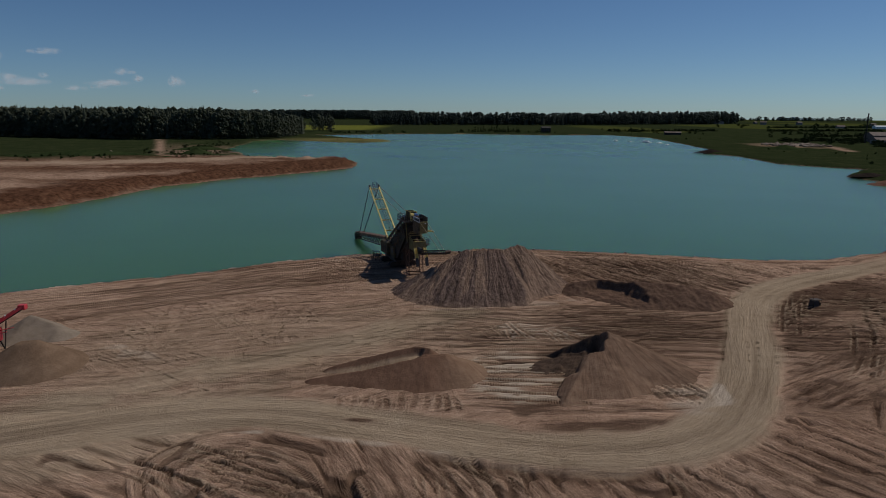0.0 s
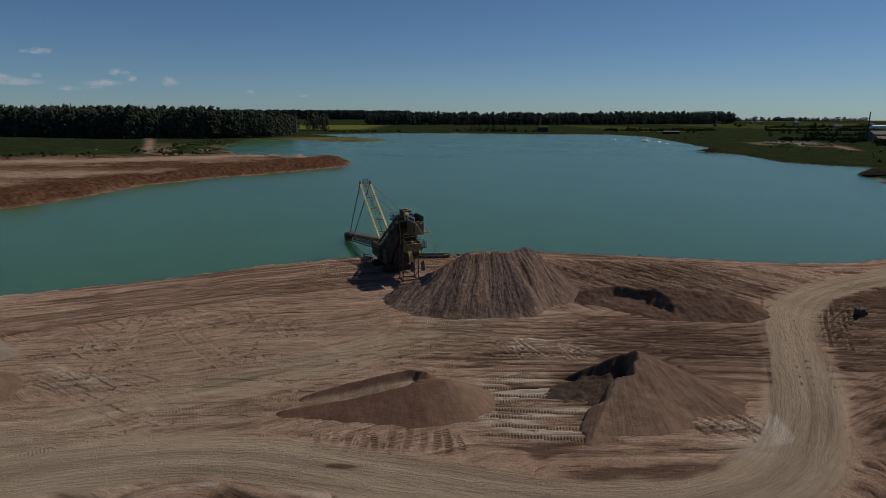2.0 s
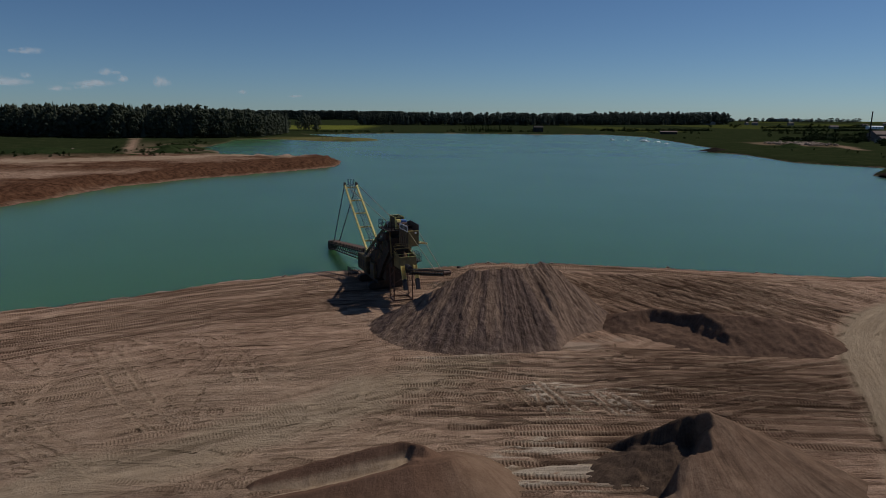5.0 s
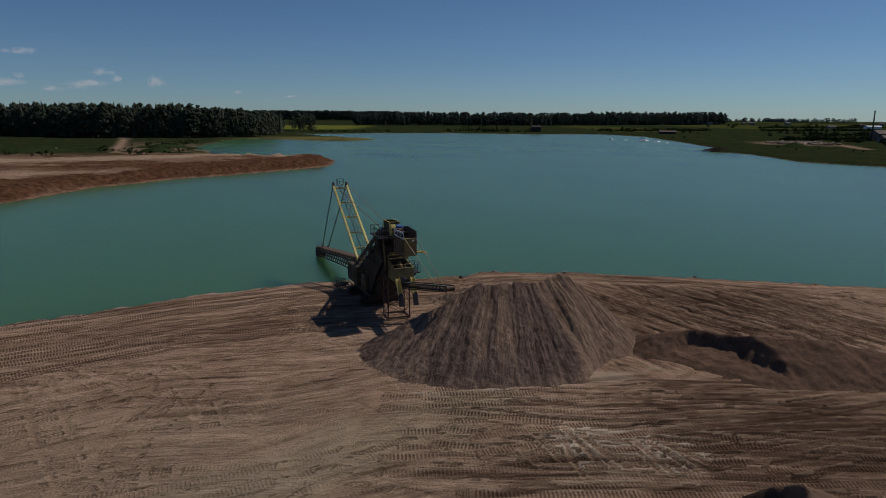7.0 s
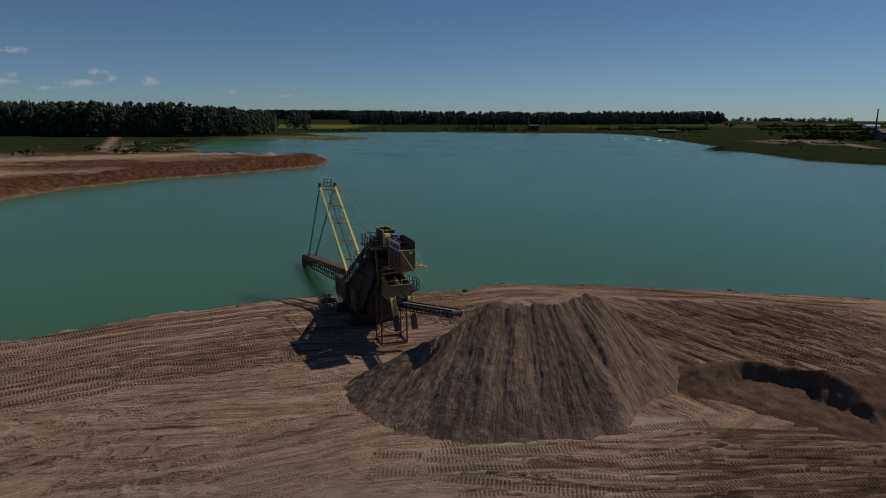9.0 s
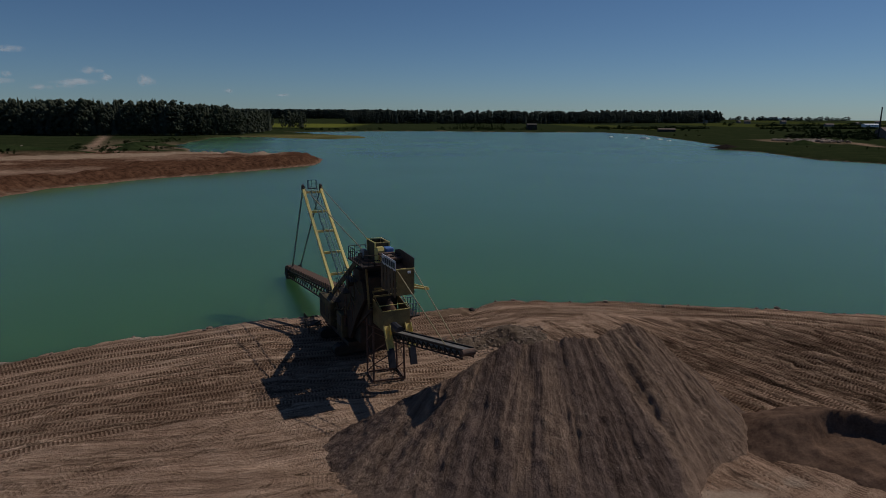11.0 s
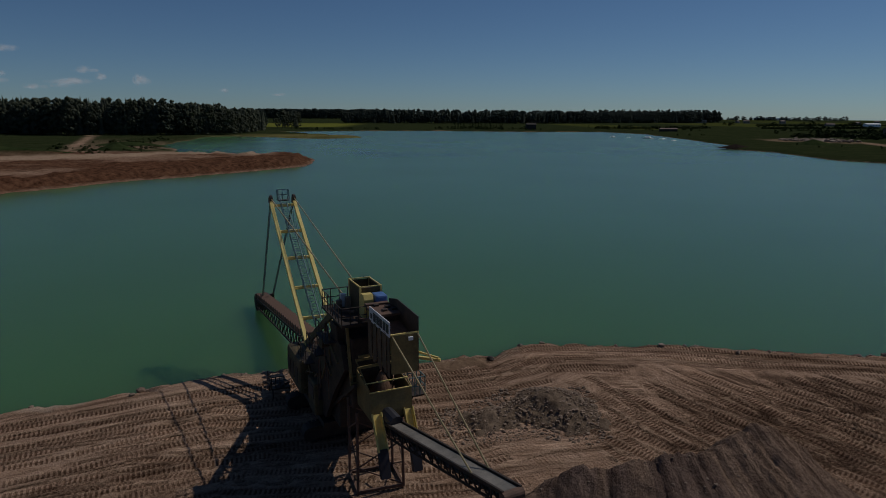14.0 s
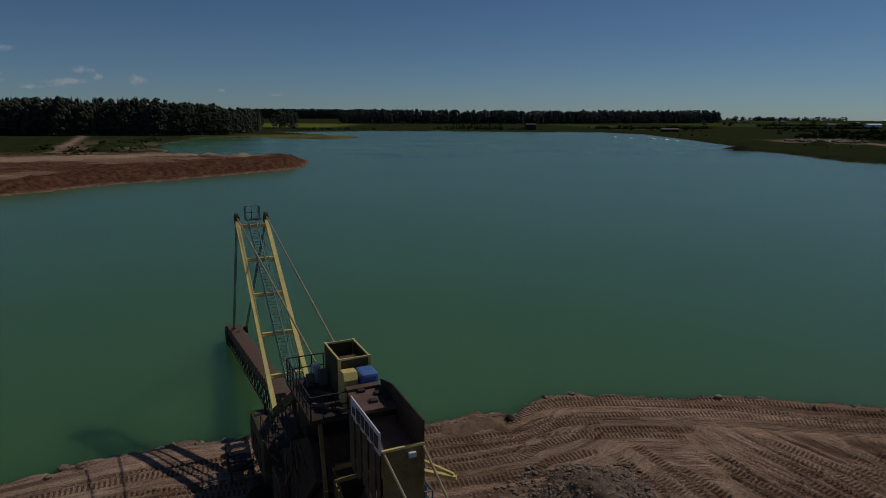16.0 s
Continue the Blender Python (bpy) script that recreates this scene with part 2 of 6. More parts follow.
def cloud_material():
    m, n, l, b = nodes_of("cloud_vapour", 1.0)
    n.remove(b)
    out = n["Material Output"]
    # the cloud glows by itself in place of scattered sunlight
    body, clear, veil = n.new("ShaderNodeEmission"), n.new("ShaderNodeBsdfTransparent"), n.new("ShaderNodeMixShader")
    body.inputs["Color"].default_value, body.inputs["Strength"].default_value = (0.78, 0.84, 0.92, 1), 0.85
    f = noise_tex(n, l, 0.02, 6, 0.65, coords(n))
    soft = ramp(n, l, attr(n, "core"), [(0.15, (0, 0, 0)), (0.95, (1, 1, 1))])
    l.new(maths(n, l, "MULTIPLY", maths(n, l, "MULTIPLY", ramp(n, l, f, [(0.40, (0, 0, 0)), (0.68, (1, 1, 1))]), soft), 0.42), veil.inputs[0])
    l.new(clear.outputs[0], veil.inputs[1])
    l.new(body.outputs[0], veil.inputs[2])
    l.new(veil.outputs[0], out.inputs["Surface"])
    return m


M_CLOUD = cloud_material()
M_REDSOIL = plain("red_soil", (0.10, 0.05, 0.035), (0.22, 0.125, 0.085), 0.4, 0.95, 0, 0.1, 3)
M_PEAT = plain("black_peat", (0.012, 0.010, 0.009), (0.045, 0.034, 0.028), 0.4, 0.95, 0, 0.1, 3)
M_TURF = plain("rough_turf", (0.016, 0.027, 0.010), (0.045, 0.058, 0.022), 0.15, 0.95, 0, 0.3, 1)

# ---- terrain ----
WATER_Z = -0.6
SHORE = [(-260, 120), (-150, 82), (-110, 97), (-78, 109), (-58, 119.4), (-47, 125.4), (-35, 134.6), (-21, 141.2), (-2.5, 144.3), (3.8, 145.5), (5.6, 148), (8, 149.1),
         (22, 148.1), (36, 145.8), (71, 138.3), (83, 139), (105, 148), (150, 172), (205, 255), (216, 330), (213, 342), (254, 388), (224, 430), (230, 510), (218, 546),
         (250, 600), (266, 711), (289, 912), (263, 1027), (153, 1009), (40, 1044), (-76, 1023), (-186, 950), (-150, 880), (-64, 768), (-64, 748), (-90, 714), (-120, 722), (-150, 745), (-197, 775),
         (-215, 740), (-200, 640), (-190, 560), (-125, 445), (-60, 425), (-56, 402), (-56, 380), (-80, 345), (-104, 314), (-125, 275), (-129, 240), (-141, 201), (-260, 160)]


def seg_dist(x, y, a, b):
    ax, ay, bx, by = *a, *b
    dx, dy = bx - ax, by - ay
    t = np.clip(((x - ax) * dx + (y - ay) * dy) / (dx * dx + dy * dy), 0, 1)
    return np.hypot(x - ax - t * dx, y - ay - t * dy), t


def lake_distance(x, y):
    """Metres to the shore, positive on land."""
    d, inside = np.full(x.shape, 1e9), np.zeros(x.shape, bool)
    for a, b in zip(SHORE, SHORE[1:] + SHORE[:1]):
        d = np.minimum(d, seg_dist(x, y, a, b)[0])
        if a[1] != b[1]:
            inside ^= ((a[1] > y) != (b[1] > y)) & (x < (b[0] - a[0]) * (y - a[1]) / (b[1] - a[1]) + a[0])
    return np.where(inside, -d, d)


def smooth(lo, hi, v):
    t = np.clip((v - lo) / (hi - lo), 0, 1)
    return t * t * (3 - 2 * t)


RNG = np.random.default_rng(7)
TABLE = RNG.random((256, 256))


def vnoise(x, y):
    """Smooth value noise, 0 to 1, one cell a metre."""
    xi, yi = np.floor(x).astype(int), np.floor(y).astype(int)
    fx, fy = x - xi, y - yi
    fx, fy = fx * fx * (3 - 2 * fx), fy * fy * (3 - 2 * fy)
    g = lambda i, j: TABLE[i % 256, j % 256]
    return (g(xi, yi) * (1 - fx) + g(xi + 1, yi) * fx) * (1 - fy) + (g(xi, yi + 1) * (1 - fx) + g(xi + 1, yi + 1) * fx) * fy


def fbm(x, y, size, octaves=4):
    v, a, s = 0, 0.5, 1 / size
    for i in range(octaves):
        v = v + a * vnoise(x * s + 17.3 * i, y * s + 5.1 * i)
        a, s = a * 0.5, s * 2.03
    return v


ROAD = [(-75, 40), (-58, 48), (-44, 56), (-30, 61.5), (-18, 63), (-9.3, 60.6), (-1.2, 58.5), (6.4, 56.4), (14.8, 55.2), (21.6, 56.3), (28, 60), (33, 66), (38, 74), (42, 83),
        (45.5, 90.5), (50.7, 102.5), (59, 113.2), (70.3, 120.7), (84, 128), (100, 136.5), (125, 150)]
for _ in range(2):                                      # round off the corners
    ROAD = [tuple(p[k] * (1 - t) + q[k] * t for k in (0, 1)) for p, q in zip(ROAD, ROAD[1:]) for t in (0.25, 0.75)]


def axis(pieces, start):
    """Grid lines: from start, (end, spacing at that end) pieces with a gliding spacing."""
    out, s = [start], pieces[0][1]
    for end, step in pieces:
        while out[-1] < end - 1e-6:
            s += (step - s) * 0.06
            out.append(out[-1] + s)
    return np.array(out)


right = axis([(60, 0.2), (110, 1.0), (290, 3.0), (900, 14), (4300, 160)], 0.0)
XS = np.concatenate([-right[:0:-1], right])
YS = np.concatenate([-axis([(60, 6), (500, 40)], -44.0)[:0:-1], axis([(150, 0.2), (190, 2), (440, 2.2), (1100, 8), (4600, 120)], 44.0)])
GX, GY = np.meshgrid(XS, YS)
near = smooth(170, 150, GY) * smooth(115, 85, np.abs(GX))
D = SHORE_D = lake_distance(GX, GY)
D = D + (fbm(GX, GY, 3, 3) - 0.45) * (1.6 + 4.0 * (1 - near)) + (fbm(GX + 40, GY, 40, 3) - 0.45) * 10 * (1 - near)
leftbank = smooth(-35, -60, GX) * smooth(150, 190, GY) * smooth(470, 420, GY)
D = D + 2.5 * leftbank + near * (fbm(GX + 5, GY, 1.6, 3) - 0.44) * 2.2
Z = np.where(D > 0, smooth(-0.3, 1.2, D) * 0.62, np.maximum(D * 0.35, -2.5) + 0.02) + WATER_Z
Z += leftbank * (smooth(1.5, 8, D) * 2.6 + smooth(1.5, 5, D) * smooth(30, 10, D) * (fbm(GX, GY, 6, 4) - 0.45) * 3.4)
Z += leftbank * smooth(3, 9, D) * (fbm(GX + 9, GY, 5, 3) - 0.44) * 1.8
Z += (1 - near) * (1 - leftbank) * smooth(0, 12, D) * 1.0
RD = np.full(GX.shape, 99.0)
RA, RS = np.zeros_like(RD), np.full(GX.shape, 99.0)     # metres along the road and across it
cell = (np.abs(GX) < 130) & (GY > 30) & (GY < 155)
px_, py_ = GX[cell], GY[cell]
best, run, side, length = np.full(px_.shape, 99.0), np.zeros_like(px_), np.full(px_.shape, 99.0), 0.0
for a, b in zip(ROAD, ROAD[1:]):
    d, t = seg_dist(px_, py_, a, b)
    step = math.hypot(b[0] - a[0], b[1] - a[1])
    m = d < best
    cross = ((b[0] - a[0]) * (py_ - a[1]) - (b[1] - a[1]) * (px_ - a[0])) / step
    best[m], run[m], side[m] = d[m], (length + t * step)[m], cross[m]
    length += step
RD[cell], RA[cell], RS[cell] = best, run, side
road = smooth(4.4, 2.6, RD + (fbm(GX, GY, 4, 3) - 0.45) * 2.5) * near
land = smooth(0.3, 4, D)
Z += land * (fbm(GX, GY, 14, 4) - 0.47) * np.where(near > 0.5, 0.7, 1.6) * (1 - 0.7 * road)
Z += land * near * (fbm(GX, GY, 1.6, 3) - 0.45) * 0.10 * (1 - 0.8 * road)


def ellipse(x, y, rx, ry, turn=0.0, soft=0.5):
    """1 inside an ellipse with a ragged rim, 0 outside."""
    c, s = math.cos(radians(turn)), math.sin(radians(turn))
    u, v = ((GX - x) * c + (GY - y) * s) / rx, (-(GX - x) * s + (GY - y) * c) / ry
    return smooth(1 + soft / 2, 1 - soft / 2, np.hypot(u, v) + (fbm(GX, GY, 5, 4) - 0.45) * 0.9)


# churned ground: south of the haul road, in its bend, and beyond the gravel
south = smooth(60, 55, GY + 0.1 * np.abs(GX)) * smooth(-30, -20, GX) * smooth(3.2, 4.8, RD)
east = smooth(42, 48, GX - (GY - 85) * 0.55) * smooth(3.6, 6, RD) * smooth(128, 112, GY)
beyond = ellipse(48, 124, 26, 10, -15)
churn = np.clip(south + east + beyond * 0.8, 0, 1) * near
ca, sa = math.cos(0.5), math.sin(0.5)
fold = np.abs(fbm((GX * ca + GY * sa) * 0.35, -GX * sa + GY * ca, 1.3, 4) - 0.47) * 2
fold2 = np.abs(fbm(GX * 0.4 - GY * 0.2, GY + GX * 0.15, 1.6, 4) - 0.47) * 2
Z += churn * (0.55 - np.where(GX < 35, fold, fold2) * 1.9) * 0.34 * smooth(0.2, 0.6, fbm(GX, GY, 9, 3))
Z -= ellipse(62, 104, 9, 6, 20) * near * 0.3
Z = np.where((D > 2.5) & (near > 0.3), np.maximum(Z, -0.38), Z)

# scraper and dozer marks: soft tone and furrows, drawn out along the way the machines went
def drawn(u, v, lu, lv, k):
    n = fbm(u / lu + 3.7 * k, v / lv + 9.1 * k, 1, 3)
    m = vnoise(u / (lu * 1.2) + 5.3 * k, v / (lv * 1.5) + 1.9 * k)
    return (n - 0.44) * 3.3, smooth(0.11, 0.03, np.abs(m - 0.5))


def headed(deg):
    c, s = math.cos(radians(deg)), math.sin(radians(deg))
    return GX * c + GY * s, -GX * s + GY * c


def patchy(k, lo=0.4, hi=0.6):
    return smooth(lo, hi, vnoise(GX * 0.09 + 7 * k, GY * 0.14 + 3 * k))


west = smooth(12, -6, GX) * smooth(58, 66, GY)
mid = smooth(-8, 2, GX) * smooth(80, 85, GY) * smooth(104, 99, GY)
pit_floor = smooth(0, 4, GX) * smooth(38, 32, GX) * smooth(62, 65, GY) * smooth(85, 81, GY)
bank = np.maximum(smooth(24, 14, SHORE_D) * smooth(22, 12, GX), smooth(8, 5.5, SHORE_D))
north_east = smooth(8, 16, GX) * smooth(104, 112, GY) * smooth(5, 8, SHORE_D)
below = smooth(0.5, -2.0, RS) * smooth(64, 58, GY) * (RS < 90)
right_of = smooth(36, 42, GX) * smooth(-2.0, -3.5, RS) * (RS < 90)
arc_r, arc_a = np.hypot(GX + 19.5, GY - 51.5), np.arctan2(GY - 51.5, GX + 19.5)
arc = smooth(2.0, 3.5, arc_r) * smooth(8.5, 6.5, arc_r) * smooth(-17, -20, GX)
MARKS = [(headed(6), 11, 0.55, west * (0.25 + patchy(1)), 0.05, 0.025), (headed(22), 11, 0.55, west * patchy(2), 0.05, 0.025), (headed(37), 12, 0.6, west * patchy(3) * smooth(106, 96, GY), 0.05, 0.02),
         (headed(-38), 7, 0.6, west * 0.5 * patchy(4, 0.55, 0.7), 0.05, 0.025), ((GX, SHORE_D), 10, 0.6, bank * 2.5, 0.09, 0.045), (headed(-4), 12, 0.6, mid * 1.6, 0.13, 0.05), (headed(1), 9, 0.75, pit_floor * 1.5, 0.12, 0.04),
         (headed(-59), 8, 0.7, north_east * 1.6, 0.16, 0.06), (headed(-80), 5, 0.55, north_east * patchy(5) * smooth(118, 126, GY), 0.22, 0.08),
         (headed(-64), 5, 0.75, below * smooth(-13, -10, GX) * smooth(8, 2, GX) * 1.6, 0.30, 0.09), (headed(-72), 4, 0.9, below * smooth(2, 8, GX) * smooth(31, 25, GX), 0.22, 0.08),
         (headed(-26), 6, 0.7, below * smooth(-9, -13, GX) * (1 - arc), 0.20, 0.08), ((arc_a * 5.5, arc_r), 4, 0.75, below * arc * 3, 0.30, 0.08),
         (headed(-56), 8, 0.5, smooth(22, 26, GX) * smooth(46, 40, GX) * smooth(63, 58, GY) * smooth(0.5, -2.5, RS) * (RS < 90) * 1.6, 0.16, 0.05),
         (headed(31), 10, 0.6, right_of * smooth(64, 70, GY) * smooth(86, 80, GY) * 1.4, 0.16, 0.06), (headed(2), 6, 0.6, right_of * smooth(76, 82, GY) * smooth(104, 98, GY) * 1.2, 0.26, 0.08),
         (headed(57), 9, 0.8, right_of * smooth(74, 66, GY) * smooth(44, 48, GX - (GY - 60) * 0.4), 0.20, 0.08), (headed(-12), 7, 0.7, right_of * smooth(98, 104, GY), 0.22, 0.08),
         ((RA, RS), 22, 0.75, road * 6, 0.0, 0.012)]
total, tone, FUR, swell = 0.05, 0.0, 0.0, 0.0
FLOW_U, FLOW_V, strongest, which = GX.copy(), GY.copy(), np.full(GX.shape, 0.02), np.full(GX.shape, -1)
for k, ((u, v), lu, lv, w, depth, rise) in enumerate(MARKS):
    w = w if k == len(MARKS) - 1 else w * (1 - 0.9 * road)
    soft, line = drawn(u, v, lu, lv, k)
    m = w * near > strongest
    FLOW_U[m], FLOW_V[m], strongest[m], which[m] = (u + 37 * k)[m], (v + 19 * k)[m], w[m], k
    tone, FUR, swell, total = tone + soft * w, FUR + line * depth * w, swell + soft * rise * w, total + w
FLOW_ON = np.ones_like(GX)
for along_y in (0, 1):                                  # streaks fade out where two ways of working meet
    for far in (1, 2, 3):
        turn_over = np.take(which, range(far, which.shape[along_y]), along_y) != np.take(which, range(which.shape[along_y] - far), along_y)
        pad = [(0, far), (0, 0)] if along_y == 0 else [(0, 0), (0, far)]
        for p in (pad, [q[::-1] for q in pad]):
            FLOW_ON = np.minimum(FLOW_ON, np.where(np.pad(turn_over, p), (far - 1) / 3, 1.0))
TONE, FUR = np.clip(tone / total, -1, 1) * near, FUR / total * near
TONE, FUR, swell = (v * smooth(42, 46, GY) for v in (TONE, FUR, swell))   # the marks end south of the road
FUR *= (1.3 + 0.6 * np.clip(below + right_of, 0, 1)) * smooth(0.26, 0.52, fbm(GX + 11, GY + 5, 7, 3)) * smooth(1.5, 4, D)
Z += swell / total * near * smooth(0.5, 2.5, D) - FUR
ledge = smooth(-3.3, -3.9, RS) * smooth(-6.2, -4.2, RS) * (RS < 90) * smooth(-4, 0, GX) * smooth(24, 18, GX)
Z -= ledge * 0.35 * near                                # the road stands on a low shoulder

# tyre and crawler tracks
RUT, TREAD, ALONG, ACROSS = (np.zeros_like(Z) for _ in range(4))


def lay(cx, cy, width=0.8, depth=0.07, tread=1.0, phase=0.0, ends=1.2, least=0.5):
    """Press one wheel or crawler mark along the line of close points (cx, cy)."""
    tx, ty = np.gradient(cx), np.gradient(cy)
    n = np.hypot(tx, ty) + 1e-9
    tx, ty, s = tx / n, ty / n, np.cumsum(n)
    fade = smooth(0, ends, s) * smooth(0, ends, s[-1] - s) * (least + 1.0 * smooth(0.3, 0.65, vnoise(cx * 0.21 + phase * 50, cy * 0.21)))
    fade = np.clip(fade, 0, 1)
    for k in np.arange(-width / 2 - 0.5, width / 2 + 0.51, 0.1):
        px, py = cx - ty * k, cy + tx * k
        ix = np.clip(np.searchsorted(XS, px), 1, len(XS) - 1)
        iy = np.clip(np.searchsorted(YS, py), 1, len(YS) - 1)
        ix -= (px - XS[ix - 1]) < (XS[ix] - px)
        iy -= (py - YS[iy - 1]) < (YS[iy] - py)
        ex, ey = XS[ix] - cx, YS[iy] - cy
        a = np.abs(ex * -ty + ey * tx)
        reach = s + ex * tx + ey * ty + phase
        inner = (a < width / 2 + 0.04) & (fade > 0.08) & (py > 44.5) & (np.abs(px) < 75)
        outer = (a >= width / 2 + 0.04) & (fade > 0.08) & (py > 44.5) & (np.abs(px) < 75)
        free = outer & (TREAD[iy, ix] < 0.02)
        rim = outer & (a < width / 2 + 0.26)
        for m in (free, rim):
            ALONG[iy[m], ix[m]] = reach[m]
            ACROSS[iy[m], ix[m]] = a[m]
        TREAD[iy[rim], ix[rim]] = 0
        RUT[iy[rim], ix[rim]] = np.maximum(RUT[iy[rim], ix[rim]], (depth * 0.6 * fade)[rim])
        i, j = iy[inner], ix[inner]
        RUT[i, j] = (-1.5 * depth * fade)[inner]
        TREAD[i, j] = (tread * fade * smooth(width / 2 + 0.06, width / 2 - 0.06, a))[inner] + 0.021
        ALONG[i, j] = reach[inner]
        ACROSS[i, j] = a[inner]


def swing(x, y, heading, length, bend, gauge=2.3, **kw):
    """A vehicle's pair of marks: start, heading in degrees, length, degrees of turn on the way."""
    s = np.arange(0, length, 0.1)
    h = np.radians(heading + bend * s / length + 4 * np.sin(s * 0.13 + x))
    cx, cy = x + np.cumsum(np.cos(h)) * 0.1, y + np.cumsum(np.sin(h)) * 0.1
    for o in ((-gauge / 2, gauge / 2) if gauge else (0,)):
        lay(cx - np.sin(h) * o, cy + np.cos(h) * o, phase=random.random(), **kw)


random.seed(11)
SHORE_X, SHORE_Y = np.array([p[0] for p in SHORE[1:17]]), np.array([p[1] for p in SHORE[1:17]])
for i in range(34):                                   # over the open ground to the west
    swing(random.uniform(-62, -8), random.uniform(62, 118), random.uniform(-12, 40), random.uniform(18, 50), random.uniform(-25, 25), depth=random.uniform(0.02, 0.04), tread=random.uniform(0.1, 0.5), least=0.1)
for i in range(5):
    swing(random.uniform(-55, -15), random.uniform(72, 100), random.uniform(95, 150), random.uniform(8, 20), random.uniform(-30, 30), depth=0.03, tread=0.3, width=0.4)
swing(-41, 104.5, -54, 27, 8, gauge=2.4, depth=0.05, tread=0.05, width=0.42, least=0.9)
swing(-47, 92, -32, 16, -14, gauge=2.2, depth=0.04, tread=0.1, width=0.4, least=0.8)
for i in range(9):                                    # criss-crossing wheel marks beside the western heaps
    swing(random.uniform(-48, -42), random.uniform(78, 86), random.uniform(-40, -15), random.uniform(10, 18), random.uniform(-20, 30), gauge=2.0, depth=0.035, tread=0.1, width=0.35, least=0.6)
for i in range(54):                                   # faint marks that cross and curve
    swing(random.uniform(-52, -2), random.uniform(66, 112), random.choice((12, 25, 38, -35, 120)) + random.uniform(-12, 12), random.uniform(8, 22), random.uniform(-70, 70), gauge=random.choice((0, 2.2)), depth=random.uniform(0.015, 0.04), tread=0.02, width=random.uniform(0.25, 0.42), least=0.3)
for i in range(46):                                   # between the heaps
    swing(random.uniform(-8, 14), random.uniform(84, 100), random.uniform(-14, 14), random.uniform(18, 40), random.uniform(-12, 18), depth=random.uniform(0.03, 0.07), tread=0.8)
for i in range(10):
    swing(random.uniform(2, 5), 66.5 + i * 1.75, random.uniform(-3, 3), random.uniform(12, 16), random.uniform(-6, 6), depth=0.09, tread=1.0, gauge=0, width=0.6)
for i in range(10):
    swing(7.5 + i * 1.35 + random.uniform(-0.4, 0.4), random.uniform(85, 87.5), random.uniform(98, 126), random.uniform(3.5, 7), random.uniform(-20, 10), depth=random.uniform(0.08, 0.18), gauge=0, width=random.uniform(0.35, 0.6), tread=0.1, least=0.6)
for i in range(11):
    swing(-11 + i * 1.3, 63.2, random.uniform(84, 97), random.uniform(3.5, 5), 4, depth=0.06, gauge=0, width=0.55)
for i in range(46):                                    # churned ground south of the road
    x = random.uniform(-30, 30)
    swing(x, random.uniform(42, 56), (-62 if -12 < x < 4 else -74 if x > 0 else -24) + random.uniform(-12, 12), random.uniform(5, 13), random.uniform(-25, 25), gauge=random.choice((0, 1.9)), depth=random.uniform(0.06, 0.15), width=random.uniform(0.35, 0.6), tread=random.choice((0.1, 0.8)))
for i in range(7):
    swing(23.2 + i * 1.05, 70.2 + 0.2 * i, random.uniform(-70, -55), random.uniform(4.5, 7), -10, gauge=0, depth=0.16, width=0.45, tread=0.2)
for i in range(30):
    swing(random.uniform(44, 70), random.uniform(62, 108), random.choice((2, 31, 57)) + random.uniform(-8, 8), random.uniform(10, 26), random.uniform(-15, 15), depth=random.uniform(0.05, 0.13), width=0.45, tread=0.3)
for i in range(20):
    swing(random.uniform(30, 62), random.uniform(126, 140), random.uniform(-105, -70), random.uniform(3, 8), random.uniform(-35, 35), depth=random.uniform(0.08, 0.16), width=0.5, tread=0.2, gauge=0)
for i in range(20):
    swing(random.uniform(14, 50), random.uniform(124, 138), random.uniform(-72, -50), random.uniform(10, 20), random.uniform(-12, 12), depth=0.07, width=0.66)
for i, off in enumerate(np.arange(1.2, 25, 0.86)):      # crawler marks along the bank
    x = np.arange(-62 + (i % 5) * 3, (62 if off < 5 else 20 if off < 9 else 4) - (i * 7) % 13, 0.1)
    lay(x, np.interp(x, SHORE_X, SHORE_Y) * 0.6 + (140 + 7 * np.exp(-((x - 16) / 22) ** 2) - 0.0105 * (x - 10) ** 2 * 0.5) * 0.4 - off * (1 + 0.12 * np.sin(x * 0.045 + i * 0.7)) + 0.7 * np.sin(x * 0.07 + i * 1.7),
        depth=0.02 + 0.025 * (i % 3 == 0), width=0.78, phase=i * 0.13, least=0.75)
for i in range(110):                                   # later passes slanting over the bank
    x = random.uniform(10, 52)
    swing(x, float(np.interp(x, SHORE_X, SHORE_Y)) - random.uniform(7, 26), random.uniform(-70, -48), random.uniform(7, 17), random.uniform(-12, 12), gauge=random.choice((0, 2.1)), depth=random.uniform(0.02, 0.05), width=0.62, least=0.7)
for i in range(16):
    x = random.uniform(-34, -14)
    swing(x, float(np.interp(x, SHORE_X, SHORE_Y)) - random.uniform(7, 22), random.uniform(-8, 24), random.uniform(8, 20), random.uniform(-10, 10), gauge=2.1, depth=0.03, width=0.62, least=0.7)
